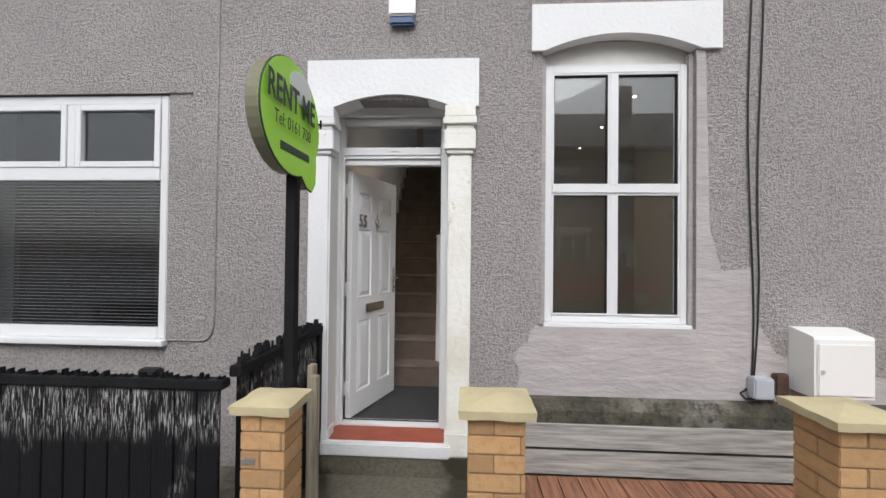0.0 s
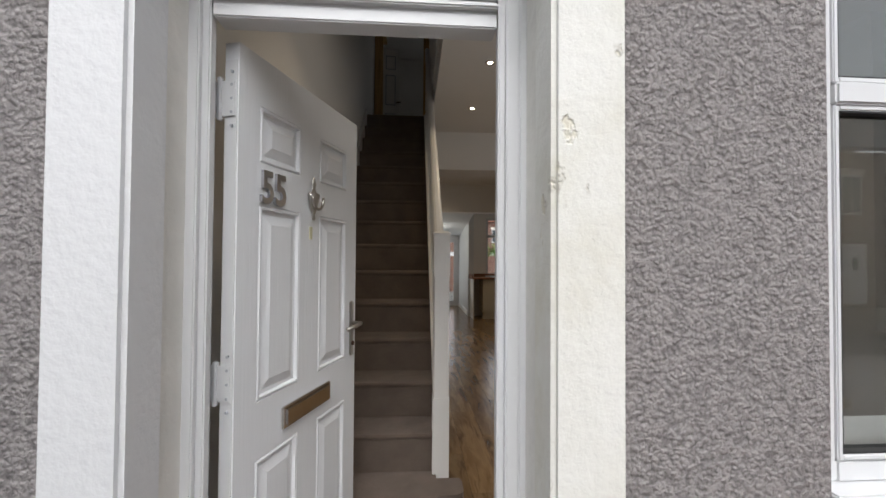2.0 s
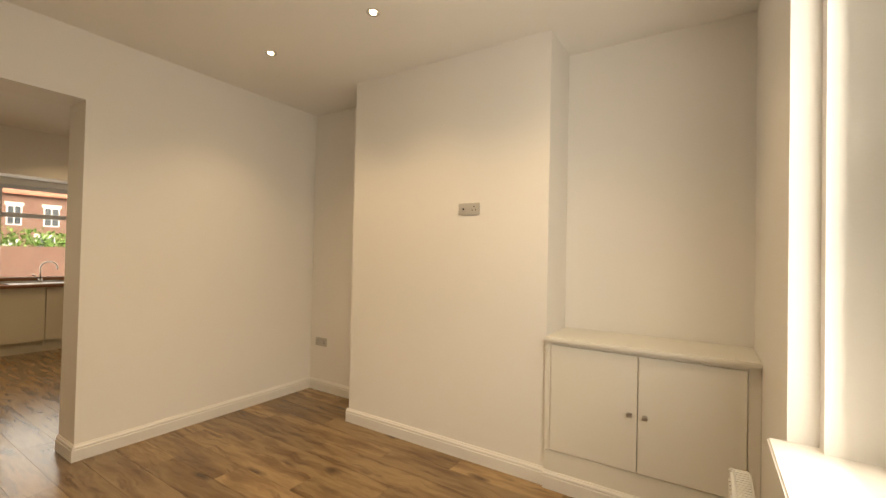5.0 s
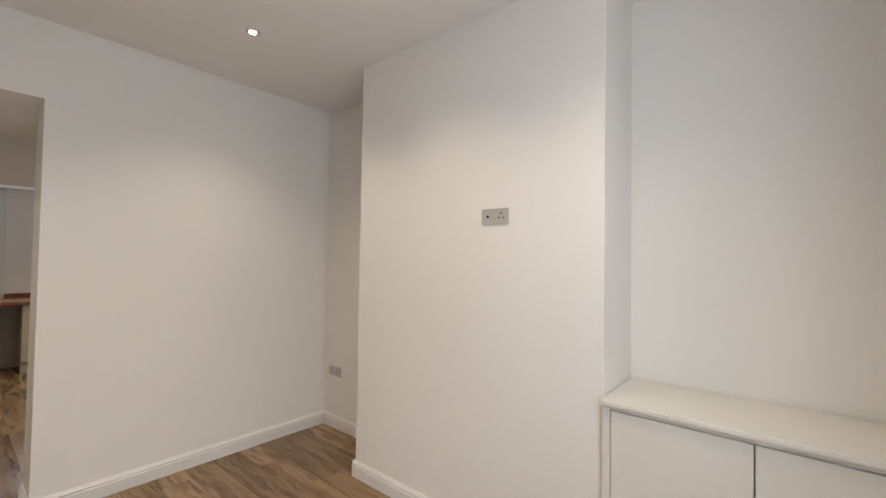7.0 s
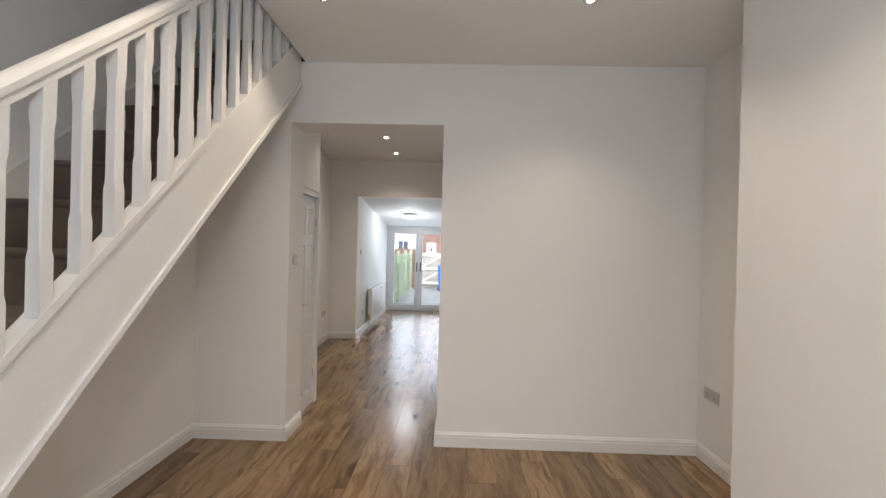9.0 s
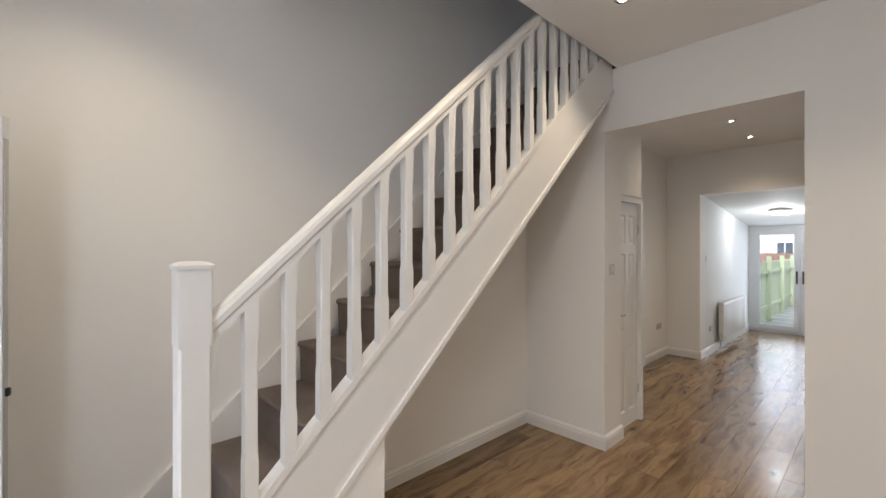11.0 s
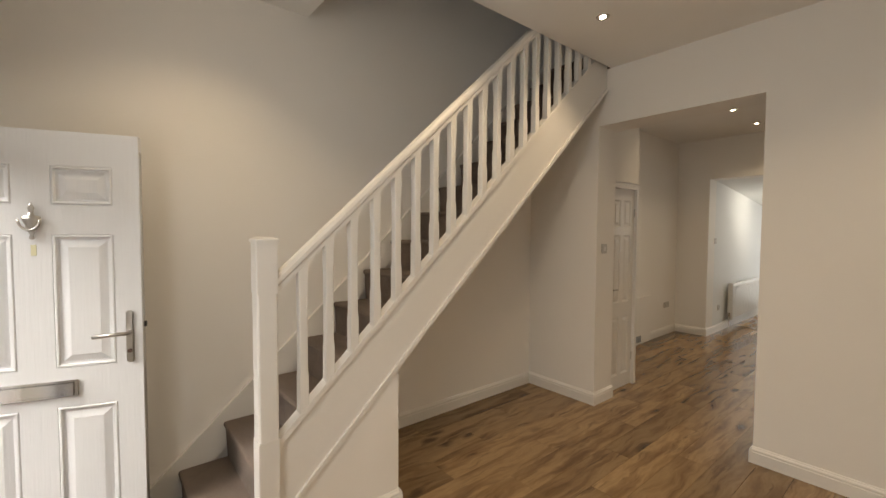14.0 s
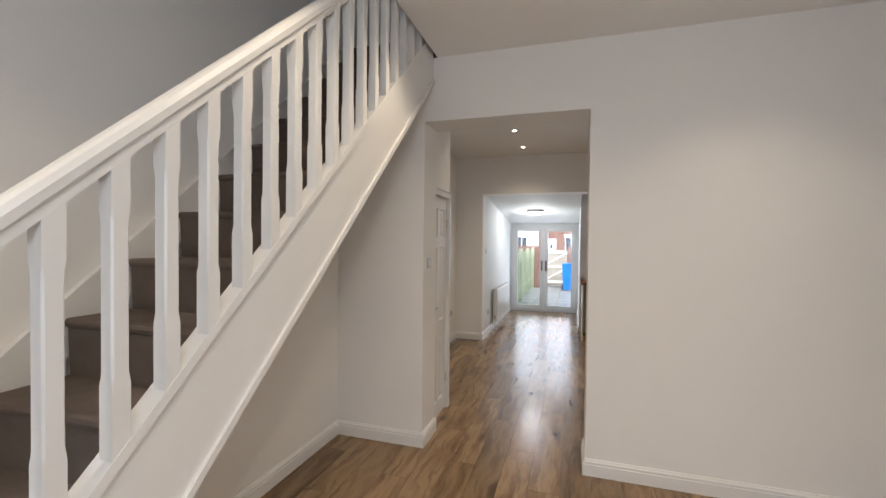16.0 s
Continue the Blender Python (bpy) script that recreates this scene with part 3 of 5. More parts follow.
rail = thing("balustrade", "white painted balustrade with chamfered square balusters beside the stairs", "balustrade", (0.185, 5.265, 0))
bm = bmesh.new()
w = 0.045
box(bm, -w, w, -w, w, 0, 0.62, 0.003)
box(bm, -w, w, -w, w, 1.27, 1.50, 0.003)
prism(bm, [(-0.036, -0.043), (0.036, -0.043), (0.043, -0.036), (0.043, 0.036), (0.036, 0.043), (-0.036, 0.043), (-0.043, 0.036), (-0.043, -0.036)], "z", 0.60, 1.29)
lo = [bm.verts.new((sx * 0.05, sy * 0.05, 1.50)) for sx, sy in ((-1, -1), (1, -1), (1, 1), (-1, 1))]
mi = [bm.verts.new((sx * 0.05, sy * 0.05, 1.512)) for sx, sy in ((-1, -1), (1, -1), (1, 1), (-1, 1))]
hi = [bm.verts.new((sx * 0.03, sy * 0.03, 1.522)) for sx, sy in ((-1, -1), (1, -1), (1, 1), (-1, 1))]
bm.faces.new(lo[::-1])
bm.faces.new(hi)
for a, b in ((lo, mi), (mi, hi)):
    for i in range(4):
        bm.faces.new((a[i], a[(i + 1) % 4], b[(i + 1) % 4], b[i]))
part("newel_post", bm, GLOSSP, rail).location.y = 0.015
# handrail with a rounded top
bm = bmesh.new()
sec = [(-0.020, -0.032), (0.020, -0.032), (0.020, -0.012), (0.030, -0.004), (0.031, 0.014), (0.024, 0.028), (0.010, 0.034), (-0.010, 0.034), (-0.024, 0.028), (-0.031, 0.014), (-0.030, -0.004), (-0.020, -0.012)]
HY, HZ = 5.31, 1.299
ends = []
for y in (HY, 8.33):
    z = line(y, HY, HZ, 0.918)
    ends.append([bm.verts.new((u, y - 5.265, z + v * 1.33)) for u, v in sec])
bm.faces.new(ends[0])
bm.faces.new(ends[1][::-1])
for i in range(len(sec)):
    j = (i + 1) % len(sec)
    bm.faces.new((ends[0][i], ends[1][i], ends[1][j], ends[0][j]))
bmesh.ops.recalc_face_normals(bm, faces=bm.faces[:])
part("handrail", bm, GLOSSP, rail)


def baluster_mesh(y):
    """A square baluster whose middle is slimmed by chamfers; its ends follow the slope."""
    bm = bmesh.new()
    z0, z1 = line(y, 5.338, 0.611), line(y, HY, HZ - 0.040, 0.918)
    r, q = 0.0212, 0.0203
    levels = [(z0, r), (z0 + 0.155, r), (z0 + 0.18, q), (z1 - 0.135, q), (z1 - 0.105, r), (z1, r)]
    rings = []
    for n, (z, h) in enumerate(levels):
        c = h * (0.999 if h == r else 0.78)
        ring = []
        for px, py in ((h, -c), (h, c), (c, h), (-c, h), (-h, c), (-h, -c), (-c, -h), (c, -h)):
            tilt = S * py if n in (0, len(levels) - 1) else 0
            ring.append(bm.verts.new((px, y - 5.265 + py, z + tilt)))
        rings.append(ring)
    for a, b in zip(rings, rings[1:]):
        for i in range(8):
            bm.faces.new((a[i], a[(i + 1) % 8], b[(i + 1) % 8], b[i]))
    bm.faces.new(rings[0][::-1])
    bm.faces.new(rings[-1])
    return bm


for i in range(22):
    part("baluster", baluster_mesh(5.446 + 0.1310 * i), GLOSSP, rail)
part("upper_newel", B((-0.045, 0.045, 3.02, 3.11, 2.6, 4.25), bevel=0.004), PINE, rail, "varnished pine newel post")

# ---- front door, frame and surround ----
SIDE[0] = 0.05
door_frame = thing("door_1", "white plastic front door frame with a glazed fanlight", "door frame", (-0.16, 4.075, 0), kind="structure")
fx0, fx1, fy0, fy1 = -0.595 + 0.16, 0.255 + 0.16, 0.0, 0.07
for s_, xe in ((1, fx0), (-1, fx1)):
    def span(a_, b_):
        return tuple(sorted((xe + s_ * a_, xe + s_ * b_)))
    part("jamb", B((*span(0.0, 0.052), fy0, fy0 + 0.035, 0.0, 2.36), (*span(0.0, 0.02), fy0 + 0.035, fy1 + 0.012, 0.0, 2.0), (*span(-0.002, 0.034), fy0 - 0.022, fy0, 0.0, 2.36), bevel=0.004), UPVC, door_frame)
    part("seal", B((*span(0.020, 0.045), fy0 + 0.035, fy0 + 0.042, 0.03, 1.995)), RUBBER, door_frame)
part("jamb_trim", B((fx1, fx1 + 0.028, fy0 - 0.024, fy0 + 0.03, 0.0, 2.36), bevel=0.004), UPVC, door_frame)
part("head", B((fx0 + 0.055, fx1 - 0.055, fy0, fy1, 2.30, 2.36), bevel=0.005), UPVC, door_frame)
part("transom", B((fx0 + 0.055, fx1 - 0.055, fy0, fy1, 1.995, 2.07), (fx0 + 0.055, fx1 - 0.055, fy0 - 0.012, fy1, 2.07, 2.13), (fx0 + 0.055, fx1 - 0.055, fy0 - 0.02, fy1, 2.04, 2.055), bevel=0.004), UPVC, door_frame)
part("vent_slot", B((-0.02, 0.04, fy0 - 0.018, fy0 - 0.012, 2.095, 2.103), bevel=0.002), GREYP, door_frame)
pane(B((fx0 + 0.06, fx1 - 0.06, 0.03, 0.036, 2.13, 2.30)), door_frame, "fanlight_pane")
part("threshold", B((fx0 + 0.05, fx1 - 0.05, fy0 - 0.01, fy1 + 0.02, 0.0, 0.022), bevel=0.004), UPVC, door_frame)
part("weather_seal", B((fx0 + 0.055, fx1 - 0.055, fy0 + 0.05, fy0 + 0.06, 0.022, 0.03)), RUBBER, door_frame)
for z in (0.35, 1.05, 1.75):
    part("keep", B((fx1 - 0.032, fx1 - 0.02, fy0 + 0.045, fy0 + 0.07, z, z + 0.14), bevel=0.002), STEEL, door_frame)
bm = bmesh.new()
box(bm, -0.60, 0.26, 4.02, 4.075, 2.36, 2.46)
structure("door_head_panel", bm, UPVC, "white boarded arch head over the front door", "panel")
structure("door_reveal_head", B((0.257, 0.62, 4.165, 4.172, 0.0, 2.33), (-0.60, 0.26, 4.08, 4.172, 2.362, 2.42), (-0.606, -0.594, 4.112, 4.175, 0.0, 2.362)), WALLP, "white plastered door reveal", "reveal")

leaf = thing("front_door", "open white six-panel front door with the number 55", "door", (-0.523, 4.158, 0), (0, 0, 72.5))
# the leaf lies along its own x; its outer face looks along -y
W, H, T = 0.745, 1.968, 0.045
cols = [(0.089, 0.305), (0.430, 0.648)]
rows = [(0.19, 0.78), (0.95, 1.53), (1.655, 1.823)]
holes = [(a, b, c, d) for a, b in cols for c, d in rows]
bm = B(*[(a, b, -T / 2, T / 2, c, d) for a, b, c, d in pierced(0, W, 0.022, H, holes)])
part("door_slab", bm, DOORSKIN, leaf)


def raised_panel(bm, a, b, c, d, y, s):
    """A fielded panel: a moulded lip, a recess and a raised bevelled field. s is the side it faces."""
    prev = None
    for inset, depth in ((0.0, 0.0), (0.002, -0.003), (0.007, 0.002), (0.012, 0.002), (0.016, -0.008), (0.026, -0.009), (0.056, 0.001), (0.058, 0.001)):
        ring = [bm.verts.new((x, y + s * depth, z)) for x, z in ((a + inset, c + inset), (b - inset, c + inset), (b - inset, d - inset), (a + inset, d - inset))]
        if prev:
            for i in range(4):
                bm.faces.new((prev[i], prev[(i + 1) % 4], ring[(i + 1) % 4], ring[i]))
        prev = ring
    bm.faces.new(prev)
    bmesh.ops.recalc_face_normals(bm, faces=bm.faces[:])


for a, b, c, d in holes:
    bm = bmesh.new()
    raised_panel(bm, a, b, c, d, -T / 2, -1)
    for f in bm.faces:
        if f.normal.y > 0:
            f.normal_flip()
    part("raised_panel", bm, DOORSKIN, leaf)
    bm = B((a, b, -0.004, T / 2 - 0.004, c, d))
    part("panel_back", bm, DOORSKIN, leaf)
plate = part("letter_plate", B((0.207, 0.511, -T / 2 - 0.012, -T / 2, 0.825, 0.897), bevel=0.004), CHROME, leaf, "polished chrome letter plate")
part("flap", B((0.222, 0.496, -T / 2 - 0.018, -T / 2 - 0.012, 0.834, 0.888), bevel=0.003), CHROME, plate)
handle = part("handle_plate", B((0.684, 0.714, -T / 2 - 0.010, -T / 2, 0.951, 1.187), bevel=0.006), STEEL, leaf, "brushed nickel door handle")
bm = bmesh.new()
tube(bm, [(0.699, -T / 2 - 0.008, 1.092), (0.699, -T / 2 - 0.05, 1.092), (0.65, -T / 2 - 0.055, 1.09), (0.575, -T / 2 - 0.05, 1.084)], 0.0085, 12)
part("lever", bm, STEEL, handle, smooth=True)
part("lock_cylinder", cyl(bmesh.new(), (0.699, -T / 2 - 0.016, 1.005), (0.699, -T / 2, 1.005), 0.009), BROWNP, handle)
part("latch", B((W, W + 0.012, -0.008, 0.008, 1.105, 1.13), bevel=0.002), RUBBER, leaf)
part("edge_strip", B((W, W + 0.003, -0.012, 0.012, 0.2, 1.9)), STEEL, leaf)
part("hinge_edge", B((-0.004, 0.0, -T / 2 + 0.004, T / 2 - 0.004, 0.05, H - 0.05)), UPVC, leaf)
for z in (0.2, 0.98, 1.76):
    # flag hinges on the closing edge, reaching over to the jamb
    hg = part("hinge", B((-0.009, -0.004, -T / 2 + 0.006, T / 2 + 0.004, z, z + 0.10), (-0.016, -0.002, T / 2 + 0.002, T / 2 + 0.014, z - 0.01, z + 0.11), (-0.010, -0.004, T / 2 + 0.012, T / 2 + 0.034, z, z + 0.10), bevel=0.002), UPVC, leaf)
    for dz in (-0.025, 0.012, 0.05, 0.088, 0.125):
        part("screw", cyl(bmesh.new(), (-0.0105, -0.006, z + dz), (-0.004, -0.006, z + dz), 0.004, n=10), GREYP, hg)
turn = pose(0, 0, 0, 90, 0, 0)
lettering("door_number", "55", 0.138, Matrix.Translation((0.086, -T / 2 - 0.006, 1.538)) @ turn, DARKCHROME, leaf, 0.005, 0.92)["label"] = "chrome house number 55"
kn = part("knocker", lathe(bmesh.new(), [(0.004, -0.02), (0.01, -0.015), (0.006, 0.0), (0.016, 0.02), (0.03, 0.06), (0.033, 0.075), (0.012, 0.082), (0.008, 0.1), (0.013, 0.11), (0.006, 0.125), (0.002, 0.135)],
                          Matrix.Translation((0.371, -T / 2 - 0.012, 1.528)) @ Matrix.Diagonal((1, 0.45, 1, 1)), 20), STEEL, leaf, "nickel urn-shaped knocker", True)
bm = bmesh.new()
pts = [(0.371 + 0.036 * math.cos(a), -T / 2 - 0.03, 1.592 + 0.045 * math.sin(a)) for a in [math.pi + i * math.pi / 10 for i in range(11)]]
tube(bm, pts, 0.005, 8)
part("knocker_ring", bm, STEEL, kn, smooth=True)
part("spyhole_sticker", B((0.362, 0.380, -T / 2 - 0.002, -T / 2, 1.44, 1.485)), plain("yellowed_tape", (0.62, 0.6, 0.4), 0.6, bump=0.0), leaf)

# pilasters, caps and arched lintels
def pilaster(x0, x1, material, label):
    p = thing("pilaster", label, "pilaster", ((x0 + x1) / 2, FACADE, GROUND), group="door surround pilasters")
    h, d = (x1 - x0) / 2, -GROUND
    part("shaft", B((-h, h, -0.035, 0.1, 0.30, 2.02 + d), bevel=0.012), material, p)
    part("foot", B((-h - 0.012, h + 0.012, -0.045, 0.1, -GROUND - 0.10, 0.32), bevel=0.015), material, p)
    bm = bmesh.new()
    for z0, z1, o in ((2.02, 2.05, 0.012), (2.05, 2.19, 0.028), (2.19, 2.225, 0.014), (2.225, 2.28, 0.036), (2.28, 2.36, 0.026)):
        box(bm, -h - o, h + o, -0.035 - o, 0.1, z0 + d, z1 + d, 0.006)
    for i in (-1, 0, 1):
        cyl(bm, (i * 0.045, -0.068, 2.165 + d), (i * 0.045, -0.055, 2.165 + d), 0.012, 0.014, 10)
    part("capital", bm, material, p)
    return p


pilaster(0.268, 0.430, FLAKE, "cream pilaster with flaking paint beside the front door")
pilaster(-0.735, -0.575, LINTEL, "white painted pilaster beside the front door")
# splayed inner reveals of the doorway
bm = bmesh.new()
prism(bm, [(0.274, 4.05), (0.280, 3.90), (0.286, 3.834), (0.312, 3.834), (0.312, 4.05)], "z", 0.004, 2.36)
prism(bm, [(-0.585, 4.07), (-0.598, 3.90), (-0.612, 3.834), (-0.64, 3.834), (-0.64, 4.07)], "z", 0.004, 2.36)
structure("door_reveal", bm, REVEALP, "white painted splayed door reveal", "reveal")


def arched_lintel(name, x0, x1, z0, z1, a0, a1, crown, y0, y1, label):
    """A white block whose underside is cut to a flat arch between a0 and a1."""
    n = 20
    bottom = [(x0, z0), (a0, z0)]
    for i in range(1, n):
        u = i / n
        bottom.append((a0 + (a1 - a0) * u, z0 + (crown - z0) * (1 - (2 * u - 1) ** 2)))
    bottom += [(a1, z0), (x1, z0)]
    bm = bmesh.new()
    for (ua, va), (ub, vb) in zip(bottom, bottom[1:]):
        prism(bm, [(ua, va), (ub, vb), (ub, z1), (ua, z1)], "y", y0, y1)
    bmesh.ops.remove_doubles(bm, verts=bm.verts[:], dist=0.0005)
    return tagged(part(name, bm, LINTEL), label, "lintel", kind="structure")


arched_lintel("lintel_door", -0.752, 0.478, 2.362, 2.70, -0.56, 0.29, 2.45, FACADE - 0.028, FACADE + 0.158, "white painted arched stone lintel over the front door")
arched_lintel("lintel_window", 0.845, 2.13, 2.745, 3.07, 0.935, 2.0, 2.86, FACADE - 0.028, FACADE + 0.074, "white painted arched stone lintel over the window")
# step
structure("doorstep", B((-0.62, 0.30, 3.79, 4.10, -0.10, -0.004), bevel=0.01), LINTEL, "white edged stone doorstep", "step")
structure("doorstep_tread", B((-0.585, 0.262, 3.835, 4.095, -0.02, 0.002)), REDSTEP, "red painted doorstep tread", "step")
structure("doorstep_base", B((-0.755, 0.47, 3.805, 4.05, GROUND, -0.10)), WETCON, "damp concrete doorstep base", "step")
mat_ob = tagged(part("door_mat", B((LEFT - 0.045, 0.30, 4.18, 5.20, -0.014, 0.004)), MAT), "charcoal fitted mat inside the front door", "door mat")
tagged(part("threshold_strip", B((0.19, 0.306, 5.20, 5.22, -0.01, 0.009), (0.30, 0.318, 4.27, 5.2, -0.01, 0.007), bevel=0.003), STEEL), "metal trim strip at the edge of the mat", "trim", kind="structure")

# ---- windows ----
def sash_pane(parent, x0, x1, z0, z1, y, frame_w=0.03):
    part("sash", B((x0, x0 + frame_w, y - 0.012, y + 0.04, z0, z1), (x1 - frame_w, x1, y - 0.012, y + 0.04, z0, z1),
                   (x0 + frame_w, x1 - frame_w, y - 0.012, y + 0.04, z0, z0 + frame_w), (x0 + frame_w, x1 - frame_w, y - 0.012, y + 0.04, z1 - frame_w, z1), bevel=0.004), UPVC, parent)


win = thing("window_1", "white plastic four-pane front window", "window", (1.44, 3.925, 0.83), kind="structure")
wx0, wx1 = 0.955 - 1.44, 1.945 - 1.44
part("window_frame", B((wx0, wx0 + 0.05, 0, 0.07, 0.01, 1.85), (wx1 - 0.05, wx1, 0, 0.07, 0.01, 1.85), (wx0 + 0.05, wx1 - 0.05, 0, 0.07, 1.79, 1.85), (wx0 + 0.05, wx1 - 0.05, 0, 0.07, 0.01, 0.065),
                       (wx0 + 0.05, wx1 - 0.05, -0.012, 0.07, 0.93, 0.985), (-0.03, 0.015, -0.006, 0.07, 0.065, 0.93), (-0.03, 0.015, -0.006, 0.07, 0.985, 1.79), bevel=0.006), UPVC, win)
for x0, x1 in ((wx0 + 0.05, -0.03), (0.015, wx1 - 0.05)):
    for z0, z1 in ((0.065, 0.93), (0.985, 1.79)):
        part("bead", B((x0, x0 + 0.014, -0.004, 0.05, z0, z1), (x1 - 0.014, x1, -0.004, 0.05, z0, z1), (x0 + 0.014, x1 - 0.014, -0.004, 0.05, z0, z0 + 0.014), (x0 + 0.014, x1 - 0.014, -0.004, 0.05, z1 - 0.014, z1), bevel=0.003), UPVC, win)
        part("gasket", B((x0 + 0.014, x0 + 0.018, 0.0, 0.045, z0 + 0.014, z1 - 0.014), (x1 - 0.018, x1 - 0.014, 0.0, 0.045, z0 + 0.014, z1 - 0.014), (x0 + 0.018, x1 - 0.018, 0.0, 0.045, z0 + 0.014, z0 + 0.018), (x0 + 0.018, x1 - 0.018, 0.0, 0.045, z1 - 0.018, z1 - 0.014)), RUBBER, win)
        pane(B((x0 + 0.016, x1 - 0.016, 0.02, 0.024, z0 + 0.016, z1 - 0.016)), win)
        pane(B((x0 + 0.016, x1 - 0.016, 0.04, 0.044, z0 + 0.016, z1 - 0.016)), win, "inner_pane")
part("window_sill", B((wx0 - 0.01, wx1 + 0.01, -0.06, 0.02, -0.015, 0.012), bevel=0.005), UPVC, win)
structure("window_head_panel", B((0.92, 1.97, 3.965, 4.0, 2.68, 2.86)), REVEALP, "white arch head panel over the window", "panel")
structure("window_sill_inside", B((0.86, 2.03, 3.995, 4.31, 0.825, 0.85), bevel=0.006), GLOSSP, "white painted inner window sill", "sill")
structure("window_reveal", B((0.86, 0.925, 3.99, 4.172, 0.85, 2.72), (1.965, 2.03, 3.99, 4.172, 0.85, 2.72), (0.925, 1.965, 3.99, 4.172, 2.69, 2.72)), WALLP, "white plastered window reveal", "reveal")
nb = thing("window_2", "white plastic window of the neighbouring house with a venetian blind", "window", (-2.56, 3.875, 0.64), kind="structure")
a, b = -3.33 + 2.56, -1.815 + 2.56
part("window_frame", B((a, a + 0.06, 0, 0.07, 0.03, 1.84), (b - 0.06, b, 0, 0.07, 0.03, 1.84), (a + 0.06, b - 0.06, 0, 0.07, 1.77, 1.84), (a + 0.06, b - 0.06, 0, 0.07, 0.03, 0.11), (a + 0.06, b - 0.06, -0.006, 0.07, 1.20, 1.30),
                       (-0.05, 0.02, -0.004, 0.07, 1.30, 1.77), bevel=0.006), UPVC, nb)
part("window_sill", B((a - 0.02, b + 0.03, -0.07, 0.02, -0.015, 0.03), bevel=0.006), UPVC, nb)
for x0, x1 in ((a + 0.06, -0.05), (0.02, b - 0.06)):
    sash_pane(nb, x0, x1, 1.30, 1.77, 0.0, 0.045)
    pane(B((x0 + 0.04, x1 - 0.04, 0.02, 0.026, 1.34, 1.73)), nb)
pane(B((a + 0.06, b - 0.06, 0.03, 0.036, 0.11, 1.20)), nb)
blind = thing("venetian_blind", "dark grey venetian blind behind the neighbour's window", "blind", (-2.56, 4.0, 1.9))
for i in range(44):
    part("slat", B((a + 0.07, b - 0.07, -0.006, 0.012, -1.15 + 0.026 * i, -1.1478 + 0.026 * i)), GREYP, blind)
part("headrail", B((a + 0.07, b - 0.07, -0.015, 0.02, 0.0, 0.03)), GREYP, blind)
# the room's dimness is put into the dark brown of its walls
structure("neighbour_room", B((-3.4, -0.86, 5.8, 5.9, 0, 2.9), (-3.5, -3.4, FRONT, 5.9, 0, 2.9), (-3.4, -0.86, FRONT, 5.9, -0.1, 0), (-3.4, -0.86, FRONT, 5.9, 2.9, 3.0)), BROWNP, "room behind the neighbour's window, coloured dark brown to look dim", "wall")
bm = bmesh.new()
box(bm, -3.5, -1.62, FACADE - 0.012, FACADE, 2.485, 2.53)
structure("neighbour_window_band", bm, PEBBLE, "rendered band over the neighbour's window", "trim")

# ---- living room things ----
SIDE[0] = 0.0
cab = thing("alcove_cupboard", "cream painted two-door alcove cupboard beside the chimney breast", "cupboard", (2.86, 4.815, 0))
part("top", B((-0.035, 0.43, -0.559, 0.545, 0.925, 0.952), bevel=0.006), CUPP, cab)
part("carcass", B((0.012, 0.43, -0.559, 0.543, 0.0, 0.925)), CUPP, cab)
part("face_frame", B((-0.004, 0.012, -0.559, -0.505, 0.24, 0.925), (-0.004, 0.012, 0.505, 0.543, 0.24, 0.925), (-0.004, 0.012, -0.505, 0.505, 0.905, 0.925), (-0.004, 0.012, -0.559, 0.543, 0.0, 0.24), bevel=0.002), CUPP, cab)
for s in (-1, 1):
    y0, y1 = (0.003, 0.502) if s > 0 else (-0.502, -0.003)
    dr = part("door", B((-0.012, 0.010, y0, y1, 0.245, 0.902), bevel=0.002), CUPP, cab)
    part("knob", B((-0.040, -0.030, s * 0.04 - 0.014, s * 0.04 + 0.014, 0.555, 0.583), (-0.030, -0.012, s * 0.04 - 0.006, s * 0.04 + 0.006, 0.563, 0.575), bevel=0.003), STEEL, dr, "square nickel knob")
skirting("baseboard_cupboard", [(2.856, 5.358, 2.856, FRONT, -1, 0)])


def socket_plate(name, label, category, at, rot, gangs, style, material=SOCKP):
    """A wall plate about the origin, facing -y before it is turned."""
    p = thing(name, label, category, at, rot)
    w = 0.086 * gangs
    part("plate", B((-w / 2, w / 2, -0.009, 0.0, -0.043, 0.043), bevel=0.003), material, p)
    for g in range(gangs):
        cx = -w / 2 + 0.043 + 0.086 * g
        if style[g] == "aerial":
            part("outlet", cyl(bmesh.new(), (cx, -0.012, 0), (cx, -0.008, 0), 0.008), RUBBER, p)
        elif style[g] == "round":
            for ox, oz in ((0, 0.016), (-0.014, -0.008), (0.014, -0.008)):
                part("outlet", cyl(bmesh.new(), (cx + ox, -0.011, oz), (cx + ox, -0.008, oz), 0.0045, n=10), RUBBER, p)
        elif style[g] == "switch":
            part("rocker", B((cx - 0.012, cx + 0.012, -0.014, -0.008, -0.02, 0.02), bevel=0.003), SWHITE, p)
        else:
            for ox, oz in ((0, 0.012), (-0.012, -0.012), (0.012, -0.012)):
                part("outlet", B((cx + ox - 0.004, cx + ox + 0.004, -0.0105, -0.008, oz - 0.004, oz + 0.004)), RUBBER, p)
        for sx in (-0.034, 0.034):
            part("screw", cyl(bmesh.new(), (cx + sx, -0.0105, 0), (cx + sx, -0.008, 0), 0.003, n=8), STEEL, p)
    return p


